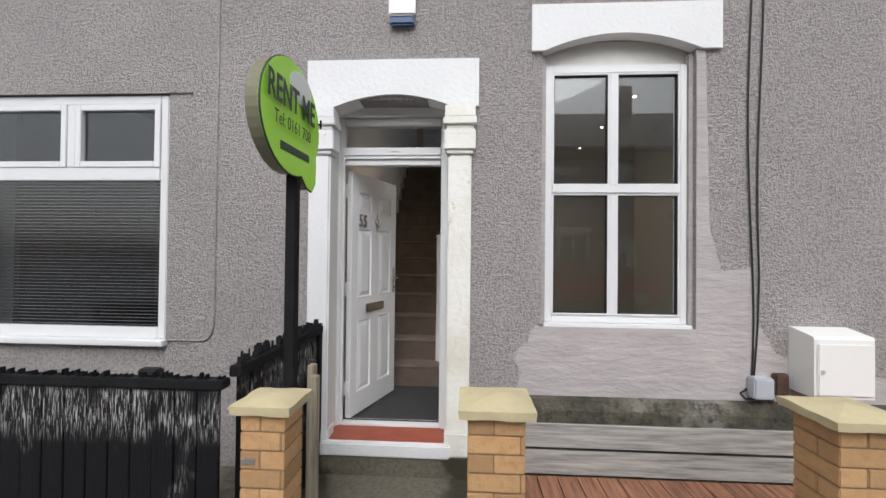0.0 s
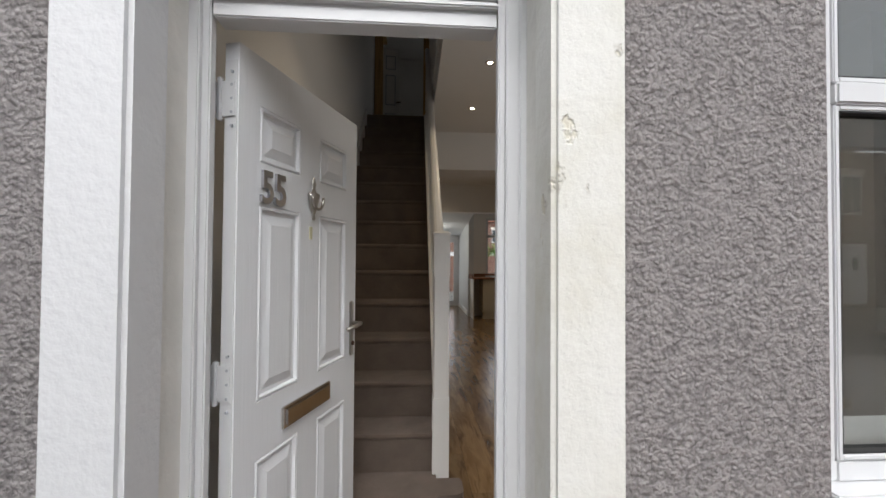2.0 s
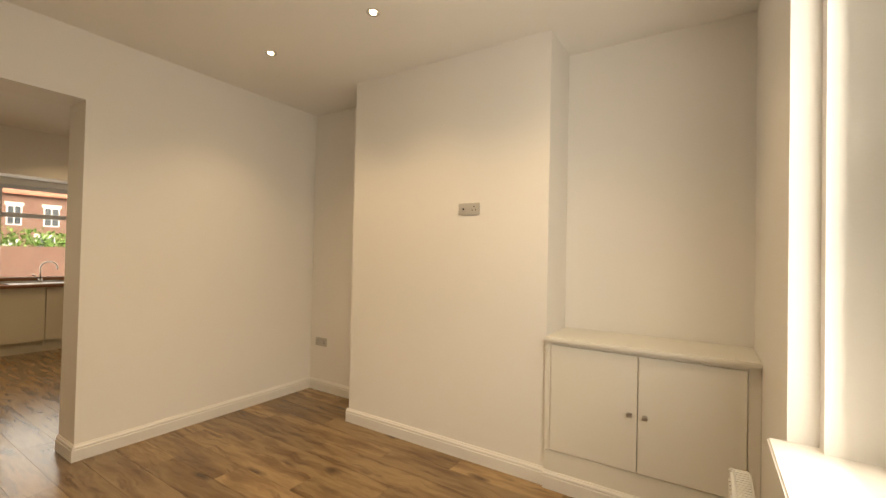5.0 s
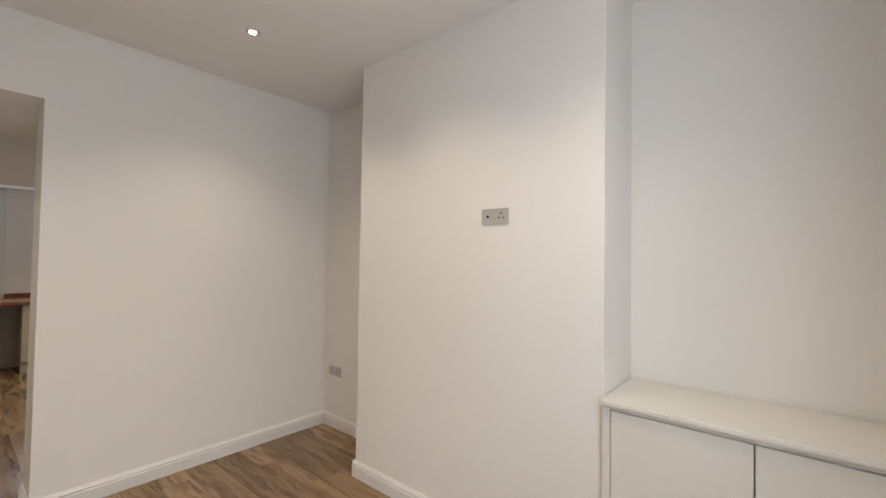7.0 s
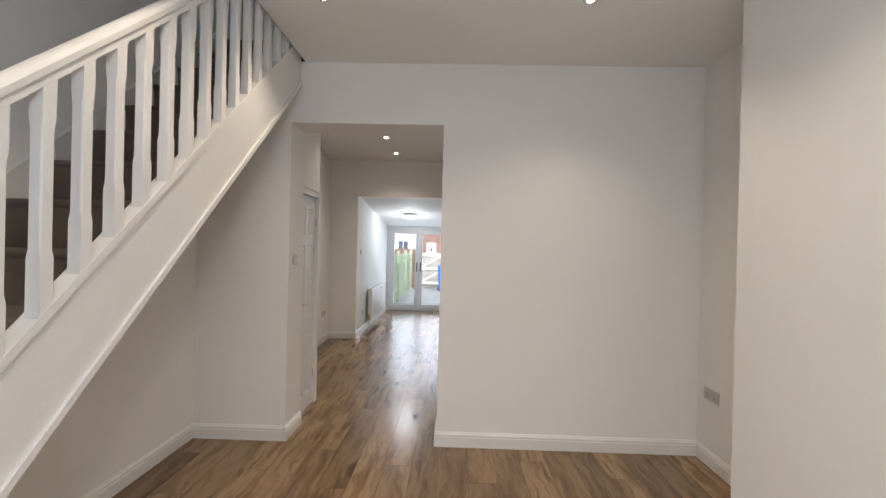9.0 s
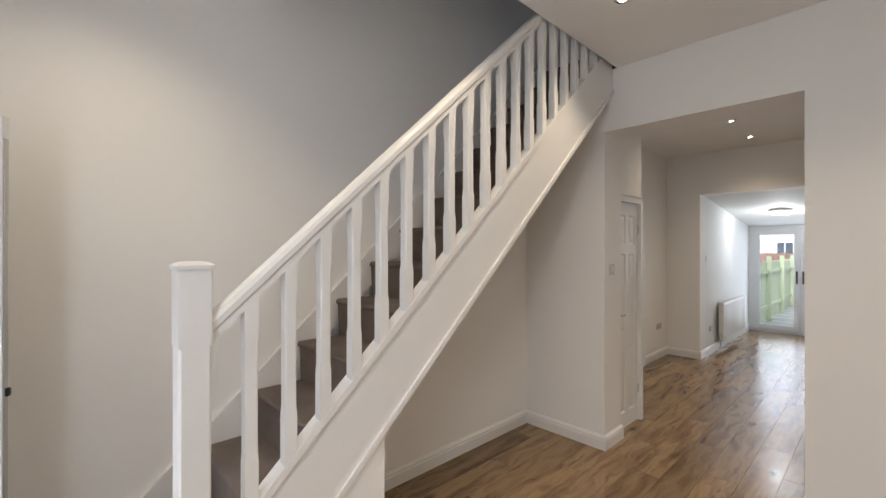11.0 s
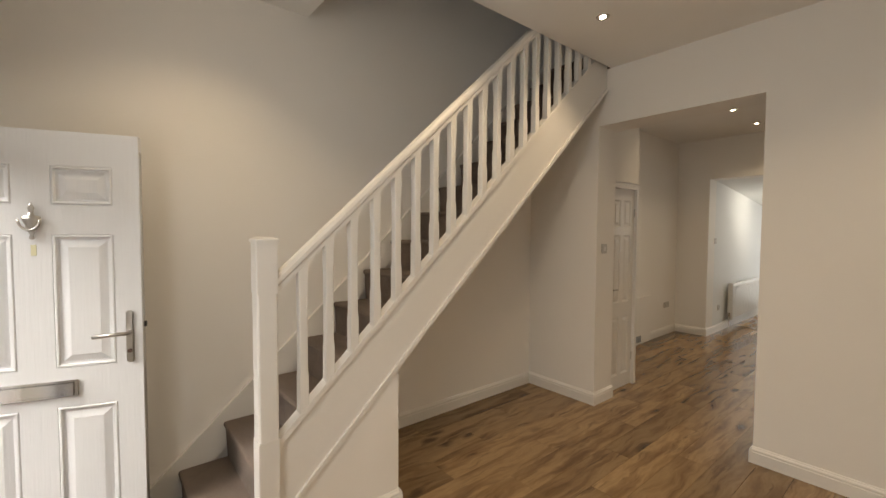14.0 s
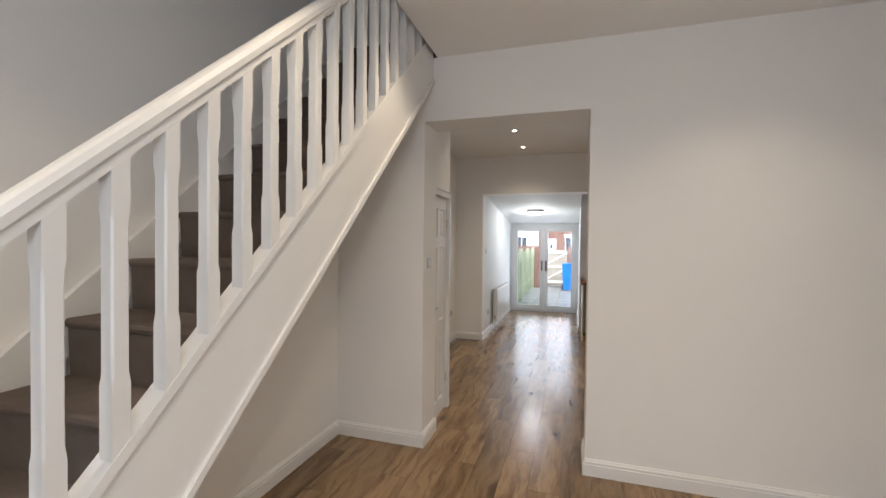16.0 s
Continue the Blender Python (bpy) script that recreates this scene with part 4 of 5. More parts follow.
socket_plate("aerial_socket", "grey metal aerial and power sockets on the chimney breast", "socket", (BREAST, 5.947, 1.79), (0, 0, -90), 2, ("aerial", "round"))
socket_plate("wall_socket", "grey metal double socket low in the alcove", "socket", (RIGHT, 7.93, 0.51), (0, 0, -90), 2, ("pin", "pin"))
socket_plate("light_switch", "grey light switch beside the cupboard door", "switch", (0.13, 8.22, 1.40), (0, 0, 90), 1, ("switch",))
socket_plate("light_switch", "white light switch beside the front door", "switch", (0.72, FRONT, 1.38), (0, 0, 180), 2, ("switch", "switch"), SWHITE)
socket_plate("wall_socket", "grey metal socket on the back room wall", "socket", (LEFT, 11.35, 0.45), (0, 0, 90), 2, ("pin", "pin"))
socket_plate("wall_socket", "grey metal socket on the kitchen wall", "socket", (-0.165, 12.20, 0.37), (0, 0, 90), 1, ("pin",))
socket_plate("light_switch", "grey light switch on the kitchen wall", "switch", (-0.165, 11.97, 1.42), (0, 0, 90), 1, ("switch",))


def downlight(x, y, z, share=1.0):
    p = thing("downlight", "recessed ceiling downlight with a warm lamp and chrome bezel", "downlight", (x, y, z), group="ceiling downlights")
    part("bezel", lathe(bmesh.new(), [(0.019, -0.001), (0.021, -0.003), (0.031, -0.0045), (0.033, -0.006), (0.040, -0.006), (0.044, -0.002), (0.044, 0.0)]), CHROME, p, smooth=True)
    part("lamp", cyl(bmesh.new(), (0, 0, -0.0065), (0, 0, -0.0015), 0.0185), BULB, p)
    d = bpy.data.lights.new("downlight_beam", "SPOT")
    d.energy, d.color, d.spot_size, d.spot_blend, d.shadow_soft_size = DOWNLIGHT_WATTS * share, WARM, radians(122), 1.0, 0.03
    o = new("downlight_beam", d)
    o.location = (x, y, z - 0.03)


for x, y in ((0.06, 5.12), (0.63, 6.24), (0.63, 7.26), (2.14, 5.22), (2.14, 6.24), (2.14, 7.26)):
    downlight(x, y, CEIL)
for x in (0.52, 2.1):
    for y in (9.3, 10.2, 11.1):
        downlight(x, y, 2.92, 0.72)


def radiator(name, label, at, rot, length, height):
    """A convector panel facing -y before it is turned."""
    p = thing(name, label, "radiator", at, rot)
    bm = bmesh.new()
    box(bm, 0, length, -0.1, -0.085, 0, height, 0.006)
    n = int(length / 0.034)
    for i in range(n):
        x = 0.02 + i * 0.034
        box(bm, x, x + 0.018, -0.106, -0.095, 0.03, height - 0.03)
    part("front_panel", bm, SWHITE, p)
    part("back_panel", B((0, length, -0.045, -0.035, 0, height), bevel=0.004), SWHITE, p)
    for bx in (0.2, length - 0.24):
        part("bracket", B((bx, bx + 0.04, -0.036, 0.0, 0.1, height - 0.1)), STEEL, p)
    part("side_cover", B((-0.006, 0.012, -0.105, -0.034, 0.0, height + 0.004), bevel=0.004), SWHITE, p)
    part("side_cover", B((length - 0.012, length + 0.006, -0.105, -0.034, 0.0, height + 0.004), bevel=0.004), SWHITE, p)
    bm = bmesh.new()
    for i in range(int(length / 0.02)):
        box(bm, 0.012 + i * 0.02, 0.024 + i * 0.02, -0.086, -0.044, height - 0.004, height + 0.004)
    part("top_grille", bm, SWHITE, p)
    bm = bmesh.new()
    tube(bm, [(-0.03, -0.065, -0.12), (-0.03, -0.065, 0.04), (0.0, -0.065, 0.05)], 0.008)
    cyl(bm, (-0.03, -0.065, 0.04), (-0.03, -0.065, 0.11), 0.018)
    part("valve", bm, CHROME, p)
    return p


radiator("radiator", "white panel radiator on the kitchen wall", (-0.165, 12.52, 0.15), (0, 0, 90), 1.48, 0.58)
radiator("radiator", "white panel radiator below the front window", (2.25, FRONT + 0.05, 0.14), (0, 0, 180), 1.3, 0.5)

# under-stairs cupboard door
cd = thing("cupboard_door", "white six-panel under-stairs cupboard door, closed", "door", (0.055, 8.42, 0.0), (0, 0, 90))
dh = [(a, b, c, d) for a, b in ((0.07, 0.205), (0.265, 0.40)) for c, d in ((0.14, 0.72), (0.86, 1.52), (1.60, 1.86))]
part("door_slab", B(*[(a, b, -0.018, 0.018, c, d) for a, b, c, d in pierced(0.003, 0.467, 0.006, 1.966, dh)]), GLOSSP, cd)
for a, b, c, d in dh:
    bm = bmesh.new()
    prev = None
    for inset, depth in ((0.0, 0.0), (0.012, -0.010), (0.024, -0.010), (0.044, -0.002), (0.046, -0.002)):
        ring = [bm.verts.new((x, -0.018 - depth, z)) for x, z in ((a + inset, c + inset), (b - inset, c + inset), (b - inset, d - inset), (a + inset, d - inset))]
        if prev:
            for i in range(4):
                bm.faces.new((prev[i], prev[(i + 1) % 4], ring[(i + 1) % 4], ring[i]))
        prev = ring
    bm.faces.new(prev)
    part("raised_panel", bm, GLOSSP, cd)
bm = bmesh.new()
tube(bm, [(0.035, -0.018, 1.0), (0.035, -0.055, 1.0), (0.10, -0.058, 1.0)], 0.008, 10)
box(bm, 0.02, 0.05, -0.024, -0.018, 0.96, 1.05)
part("handle", bm, STEEL, cd, "nickel lever handle")
for z in (0.25, 1.7):
    part("hinge", cyl(bmesh.new(), (0.47, -0.02, z), (0.47, -0.02, z + 0.08), 0.006, n=10), STEEL, cd)
structure("cupboard_door_trim", B((0.084, 0.103, 8.402, 8.42, 0, 1.97), (0.084, 0.103, 8.89, 8.935, 0, 1.97), (0.084, 0.105, 8.402, 8.938, 1.97, 2.022), (0.084, 0.112, 8.402, 8.945, 2.022, 2.036), bevel=0.003), GLOSSP, "white painted architrave of the cupboard door", "trim")

# ---- kitchen ----
fd = thing("door_2", "white plastic glazed french doors to the back yard", "french doors", (0.595, 14.86, 0), kind="structure")
part("frame", B((-0.742, -0.68, 0, 0.07, 0, 2.0), (0.68, 0.742, 0, 0.07, 0, 2.0), (-0.68, 0.68, 0, 0.07, 1.93, 2.0), (-0.68, 0.68, 0, 0.07, 0, 0.035), bevel=0.005), UPVC, fd)
for s_ in (-1, 1):
    x0, x1 = (-0.678, -0.003) if s_ < 0 else (0.003, 0.678)
    lf = part("leaf", B((x0, x0 + 0.085, -0.01, 0.06, 0.038, 1.927), (x1 - 0.085, x1, -0.01, 0.06, 0.038, 1.927), (x0 + 0.085, x1 - 0.085, -0.01, 0.06, 1.83, 1.927), (x0 + 0.085, x1 - 0.085, -0.01, 0.06, 0.038, 0.14), bevel=0.005), UPVC, fd)
    pane(B((x0 + 0.08, x1 - 0.08, 0.02, 0.026, 0.135, 1.835)), lf, "pane", CLEARGLASS)
    bm = B((s_ * 0.045 - 0.014, s_ * 0.045 + 0.014, -0.02, -0.01, 0.93, 1.16), bevel=0.004)
    tube(bm, [(s_ * 0.045, -0.015, 1.06), (s_ * 0.045, -0.06, 1.06), (s_ * 0.045, -0.062, 0.95)], 0.009, 10)
    part("handle", bm, BROWNP, lf, "dark lever handle")
structure("wall_kitchen_rear", B((-0.32, -0.148, 14.86, 14.98, -0.02, 2.6), (1.338, 1.46, 14.86, 14.98, -0.02, 2.6), (-0.148, 1.338, 14.86, 14.98, 2.0, 2.6)), KITP, "bright white wall round the french doors", "wall")
lamp = thing("dome_light", "round white dome ceiling light, switched on", "ceiling light", (0.52, 13.3, 2.185))
part("base", lathe(bmesh.new(), [(0.155, 0.0), (0.16, -0.02), (0.155, -0.03)], n=36), SWHITE, lamp, smooth=True)
part("diffuser", lathe(bmesh.new(), [(0.15, -0.03), (0.145, -0.05), (0.11, -0.07), (0.05, -0.08), (0.005, -0.082)], n=36), DOME, lamp, smooth=True)
d = bpy.data.lights.new("dome_light_glow", "POINT")
d.energy, d.color, d.shadow_soft_size = 5, (1.0, 0.95, 0.86), 0.12
new("dome_light_glow", d).location = (0.52, 13.3, 2.0)

sw = thing("window_3", "white plastic kitchen window above the sink", "window", (2.22, 12.86, 0.95), kind="structure")
part("window_frame", B((-0.46, -0.405, 0, 0.07, 0, 1.38), (0.405, 0.46, 0, 0.07, 0, 1.38), (-0.405, 0.405, 0, 0.07, 1.325, 1.38), (-0.405, 0.405, 0, 0.07, 0, 0.055), (-0.405, 0.405, 0, 0.07, 0.92, 0.98), bevel=0.005), UPVC, sw)
pane(B((-0.41, 0.41, 0.03, 0.036, 0.05, 0.925)), sw, "pane", CLEARGLASS)
pane(B((-0.41, 0.41, 0.03, 0.036, 0.975, 1.33)), sw, "pane", CLEARGLASS)
part("window_sill", B((-0.48, 0.48, -0.1, 0.0, -0.02, 0.004), bevel=0.004), UPVC, sw)
tagged(part("worktop", B((1.35, RIGHT, 12.17, 12.80, 0.895, 0.932), bevel=0.004), OAKTOP), "dark oiled wooden kitchen worktop", "worktop")
up = tagged(part("worktop_upstand", B((1.462, RIGHT, 12.782, 12.80, 0.932, 1.0), (1.35, 1.366, 12.25, 12.80, 0.932, 1.0), bevel=0.003), OAKTOP), "dark wooden upstand on the worktop", "upstand")
tagged(part("worktop_end_panel", B((1.372, 1.392, 12.2, 12.79, 0.0, 0.895), bevel=0.002), CREAMU), "cream end panel under the worktop", "panel")
for i in range(3):
    x0 = 1.60 + 0.56 * i
    u = thing("kitchen_unit", "cream kitchen base unit with a plain door", "kitchen unit", (x0, 12.23, 0), group="kitchen base units")
    part("carcass", B((0, 0.556, 0.02, 0.56, 0.15, 0.893)), CREAMU, u)
    part("door", B((0.003, 0.553, 0, 0.019, 0.155, 0.885), bevel=0.003), CREAMU, u)
    part("plinth", B((0, 0.556, 0.06, 0.08, 0.0, 0.15)), CREAMU, u)
sink = thing("sink", "stainless steel sink let into the worktop", "sink", (2.2, 12.47, 0.932))
part("rim", B((-0.42, 0.42, -0.22, -0.19, 0.0, 0.006), (-0.42, 0.42, 0.19, 0.22, 0.0, 0.006), (-0.42, -0.39, -0.19, 0.19, 0.0, 0.006), (0.39, 0.42, -0.19, 0.19, 0.0, 0.006), bevel=0.002), CHROME, sink)
part("bowl", B((-0.39, 0.39, -0.19, 0.19, 0.0002, 0.002)), STEEL, sink)
tap = thing("mixer_tap", "chrome swan-neck mixer tap at the sink", "tap", (2.2, 12.70, 0.934))
bm = bmesh.new()
cyl(bm, (0, 0, 0), (0, 0, 0.05), 0.024)
tube(bm, [(0, 0, 0.04), (0, 0, 0.22)] + [(0.0 + 0.09 * (1 - math.cos(a)), -0.02, 0.22 + 0.08 * math.sin(a)) for a in [math.pi * i / 8 for i in range(1, 9)]] + [(0.18, -0.02, 0.18)], 0.011, 10)
part("spout", bm, CHROME, tap, smooth=True)
bm = bmesh.new()
tube(bm, [(0, 0, 0.06), (-0.09, 0, 0.12)], 0.008, 8)
part("lever", bm, CHROME, tap, smooth=True)

# ---- landing seen up the stairs ----
post = thing("landing_door_frame", "varnished pine door frame on the landing", "door frame", (-0.52, 9.5, 3.18))
part("jamb", B((-0.075, 0.05, -0.05, 0.05, 0.0, 2.05), bevel=0.004), PINE, post)
part("head", B((-0.075, 0.05, 0.05, 0.9, 2.0, 2.05), bevel=0.004), PINE, post)
ld = thing("landing_door", "white panelled landing door standing ajar", "door", (-0.56, 10.5, 3.18), (0, 0, 8))
lh = [(a, b, c, d) for a, b in ((0.09, 0.33), (0.43, 0.67)) for c, d in ((0.2, 0.8), (0.95, 1.5), (1.6, 1.85))]
part("door_slab", B(*[(a, b, -0.018, 0.018, c, d) for a, b, c, d in pierced(0.0, 0.30, 0.006, 1.98, [h for h in lh if h[1] < 0.3])]), GLOSSP, ld)
for z0, z1 in ((0.2, 0.8), (0.95, 1.5), (1.6, 1.85)):
    part("panel_moulding", B((0.06, 0.075, -0.024, -0.018, z0, z1), (0.225, 0.24, -0.024, -0.018, z0, z1), (0.075, 0.225, -0.024, -0.018, z0, z0 + 0.015), (0.075, 0.225, -0.024, -0.018, z1 - 0.015, z1)), GREYP, ld)
bm = bmesh.new()
tube(bm, [(0.26, -0.02, 1.0), (0.26, -0.06, 1.0), (0.33, -0.06, 1.0)], 0.009, 8)
part("handle", bm, BROWNP, ld, "dark lever handle")
# unseen window, added so that daylight reaches the landing
wl = thing("added_window_4", "white window added out of view to light the landing", "window", (1.7, 11.62, 4.0), kind="structure")
part("window_frame", B((-0.5, -0.44, 0, 0.05, 0, 1.2), (0.44, 0.5, 0, 0.05, 0, 1.2), (-0.44, 0.44, 0, 0.05, 0, 0.06), (-0.44, 0.44, 0, 0.05, 1.14, 1.2), bevel=0.004), UPVC, wl)
pane(B((-0.445, 0.445, 0.02, 0.026, 0.055, 1.145)), wl)

# ---- front yard ----
SIDE[0] = 0.05
def brick_pier(x0, y0, n, label):
    """A buff brick pier, one brick square, with a weathered pyramid cap. n courses up to the cap."""
    p = thing("gate_pier", label, "pier", (x0 + 0.12, y0 + 0.12, GROUND), group="brick gate piers")
    part("core", B((-0.114, 0.114, -0.114, 0.114, 0, n * 0.0795)), DARKMORTAR, p, "brown mortar core")
    for c in range(n):
        z = c * 0.0795 + 0.005
        if c % 2:
            spots = [(-0.12, 0.098, -0.12, -0.013), (-0.12, 0.098, -0.008, 0.12), (0.103, 0.12, -0.12, 0.12)]
        else:
            spots = [(-0.12, -0.014, -0.12, 0.12), (-0.009, 0.12, -0.12, 0.12)]
        for a, b, e, f in spots:
            br = part("brick", brick_block(b - a, f - e), BRICK, p)
            br.location = (a, e, z)
    bm = bmesh.new()
    r = 0.158
    lo = [bm.verts.new((sx * r, sy * r, n * 0.0795)) for sx, sy in ((-1, -1), (1, -1), (1, 1), (-1, 1))]
    mi = [bm.verts.new((sx * (r + 0.004), sy * (r + 0.004), n * 0.0795 + 0.038)) for sx, sy in ((-1, -1), (1, -1), (1, 1), (-1, 1))]
    top = bm.verts.new((0, 0, n * 0.0795 + 0.062))
    bm.faces.new(lo[::-1])
    for i in range(4):
        j = (i + 1) % 4
        bm.faces.new((lo[i], lo[j], mi[j], mi[i]))
        bm.faces.new((mi[i], mi[j], top))
    bmesh.ops.subdivide_edges(bm, edges=bm.edges[:], cuts=5, use_grid_fill=True)
    for v in bm.verts:
        v.co += Vector((noise.noise(v.co * 22), noise.noise(v.co * 22 + Vector((5, 0, 0))), noise.noise(v.co * 22 + Vector((0, 9, 0))))) * 0.004
    part("cap", bm, CAPSTONE, p, "weathered buff stone cap")
    return p


def brick_block(dx, dy):
    bm = bmesh.new()
    box(bm, 0, dx, 0, dy, 0, 0.0735, 0.004)
    return bm


p1 = brick_pier(-0.572, 2.615, 11, "buff brick gate pier with a stone cap beside the black fence")
p1.scale = (0.8, 0.8, 1.0)
part("hinge_plate", B((-0.115, -0.035, -0.125, -0.12, 0.66, 0.685), bevel=0.002), STEEL, p1, "zinc hinge plate")
brick_pier(0.415, 2.68, 11, "buff brick gate pier with a stone cap beside the path")
brick_pier(1.90, 2.68, 11, "buff brick gate pier with a stone cap near the meter box")

fence = thing("black_fence", "black stained timber fence with a ragged top", "fence", (-0.66, 2.72, GROUND))
FT = 0.99
part("rail", B((-2.9, 0.0, -0.035, 0.035, FT - 0.04, FT), bevel=0.004), BLACKP, fence)
part("rail", B((-0.01, 0.05, 0.035, 1.12, FT + 0.0, FT + 0.05), bevel=0.004), BLACKP, fence)
part("rail", B((-2.9, 0.0, 0.02, 0.05, 0.2, 0.28), bevel=0.004), BLACKP, fence)
random.seed(4)
for i in range(28):
    x = -2.88 + 0.1025 * i
    part("board", B((x, x + 0.097, -0.03 + random.uniform(-0.004, 0.004), -0.012, 0.02, FT - 0.045), bevel=0.002), BLACK, fence)
for i in range(9):
    y = 0.08 + 0.115 * i
    part("board", B((0.0, 0.018, y, y + 0.085, 0.02, FT + 0.002), bevel=0.002), BLACK, fence)
bm = bmesh.new()
for i in range(150):
    x = random.uniform(-2.88, 0.0)
    h = random.uniform(0.004, 0.03)
    w_ = random.uniform(0.003, 0.02)
    prism(bm, [(x, FT - 0.003), (x + w_, FT - 0.003), (x + w_ * 0.8, FT + h), (x + w_ * 0.3, FT + h * 0.9)], "y", random.uniform(-0.02, 0.0), random.uniform(0.004, 0.02))
for i in range(70):
    y = random.uniform(0.05, 1.1)
    h = random.uniform(0.01, 0.06)
    w_ = random.uniform(0.004, 0.014)
    prism(bm, [(y, FT + 0.045), (y + w_, FT + 0.045), (y + w_ * 0.7, FT + 0.05 + h)], "x", random.uniform(0.0, 0.015), random.uniform(0.02, 0.035))
tagged(part("ragged_edge", bm, BLACKP, fence), kind="stuff")
part("end_post", B((-0.015, 0.045, 1.06, 1.12, 0.0, FT + 0.07), bevel=0.004), BLACKP, fence)
stake = tagged(part("fence_stake", B((-0.475, -0.43, 3.22, 3.27, GROUND, 0.62), (-0.52, -0.48, 3.30, 3.36, GROUND, 0.66), bevel=0.004), POSTWOOD), "weathered bare timber stake beside the fence", "stake")
meterbox = tagged(part("small_black_box", B((-1.95, -1.80, 3.78, FACADE, 0.22, 0.47), bevel=0.012), RUBBER), "small black box on the neighbour's wall", "box")

# planks, plinth, deck
for z0, z1, y in ((0.10, 0.245, 3.60), (-0.07, 0.075, 3.605)):
    pl = tagged(part("retaining_plank", B((0.62, 2.62, y, y + 0.03, z0, z1), bevel=0.004), GREYWOOD), "weathered grey horizontal timber plank", "plank", "planks along the wall foot")
structure("deck_bearer", B((0.72, 5.2, 2.5, FACADE, GROUND - 0.05, -0.105)), WETCON, "yard base under the boards", "ground")
for i in range(34):
    x = 0.785 + 0.125 * i
    o = tagged(part("deck_board", B((0, 0.118, 0, 1.06, 0, 0.03)), DECK), "wet reddish brown decking board", "deck board", "decking boards")
    o.location = (x, 2.54, -0.108)
bm = bmesh.new()
random.seed(9)
xs = [0.48 + 0.06 * i for i in range(79)]
rings = []
for a in xs:
    d0 = 0.055 + 0.02 * noise.noise((a * 4, 0, 0))
    prof = [(FACADE + 0.01, GROUND), (FACADE - d0, GROUND), (FACADE - d0 - 0.006 + 0.012 * noise.noise((a * 7, 1, 0)), 0.05), (FACADE - d0 - 0.01, 0.26 + 0.02 * noise.noise((a * 6, 3, 0))),
            (FACADE - d0 * 0.5, 0.325 + 0.012 * noise.noise((a * 9, 7, 0))), (FACADE + 0.01, 0.35)]
    rings.append([bm.verts.new((a, y, z)) for y, z in prof])
for p, q in zip(rings, rings[1:]):
    for i in range(len(p)):
        bm.faces.new((p[i], q[i], q[(i + 1) % len(p)], p[(i + 1) % len(p)]))
bm.faces.new(rings[0])
bm.faces.new(rings[-1][::-1])
bmesh.ops.recalc_face_normals(bm, faces=bm.faces[:])
structure("plinth", bm, PLINTH, "rough mossy stone plinth along the wall foot", "plinth")
# smooth render patch round the window foot
bm = bmesh.new()
edge = [(0.74, 0.345), (4.9, 0.345), (4.9, 0.5), (2.95, 0.52), (2.5, 0.66), (2.36, 0.9), (2.33, 1.24), (2.14, 1.22), (2.06, 1.5), (2.03, 2.74), (1.97, 2.74), (1.97, 0.82), (0.90, 0.815), (0.86, 0.80), (0.83, 0.70), (0.77, 0.67), (0.74, 0.58), (0.79, 0.5)]
prism(bm, edge, "y", FACADE - 0.005, FACADE + 0.002)
structure("render_patch", bm, SMOOTH, "smooth trowelled render below the window", "render")
structure("window_side_render", B((1.944, 1.976, 3.90, 3.99, 0.83, 2.74), (0.914, 0.956, 3.90, 3.99, 0.83, 2.74)), SMOOTH, "smooth render in the window reveal", "render")

mb = thing("meter_box", "white plastic meter box with a sloping lid", "meter box", (2.635, FACADE, 0.44))
bm = bmesh.new()
prism(bm, [(0.0, 0.0), (-0.21, 0.0), (-0.21, 0.37), (-0.20, 0.385), (-0.03, 0.415), (0.0, 0.415)], "x", -0.06, 0.30)
part("body", bm, SWHITE, mb)
part("door", B((-0.045, 0.287, -0.224, -0.21, 0.02, 0.345), bevel=0.006), SWHITE, mb)
part("lock", cyl(bmesh.new(), (-0.02, -0.23, 0.17), (-0.02, -0.222, 0.17), 0.012), GREYP, mb)
gb = tagged(part("cable_box", B((2.30, 2.43, FACADE - 0.09, FACADE, 0.38, 0.52), bevel=0.01), GREYP), "small pale grey cable box on the wall", "junction box")
tagged(part("pipe_stub", B((2.46, 2.55, FACADE - 0.05, FACADE, 0.40, 0.54), (2.44, 2.47, FACADE - 0.03, FACADE, 0.33, 0.48), bevel=0.008), BROWNP), "rusty brown pipe box beside the cable box", "pipe")
for k_, (o0, lab) in enumerate(((0.0, "black cable"), (0.062, "black cable"))):
    bm = bmesh.new()
    pts = []
    for i in range(40):
        u = i / 39
        z = 3.9 - 3.45 * u
        pts.append((2.325 + o0 * (1 if z > 1.2 else max(0.25, (z - 0.3) / 0.9)) + 0.02 * math.sin(z * 2.1 + k_) - 0.05 * max(0, 1 - z) ** 2, FACADE - 0.012, z))
    pts += [(2.255, FACADE - 0.014, 0.40), (2.29, FACADE - 0.016, 0.365), (2.46, FACADE - 0.016, 0.355)]
    tube(bm, pts, 0.006, 8)
    tagged(part("wall_cable", bm, RUBBER, smooth=True), "black cable running down the rendered wall", "cable", "wall cables")
bm = bmesh.new()
pts = [(-1.43, FACADE - 0.006, 4.6), (-1.43, FACADE - 0.006, 0.84)] + [(-1.51 + 0.08 * math.cos(a), FACADE - 0.006, 0.84 - 0.17 * math.sin(a)) for a in [math.pi / 2 * i / 6 for i in range(1, 7)]] + [(-1.8, FACADE - 0.006, 0.665)]
tube(bm, pts, 0.006, 8)
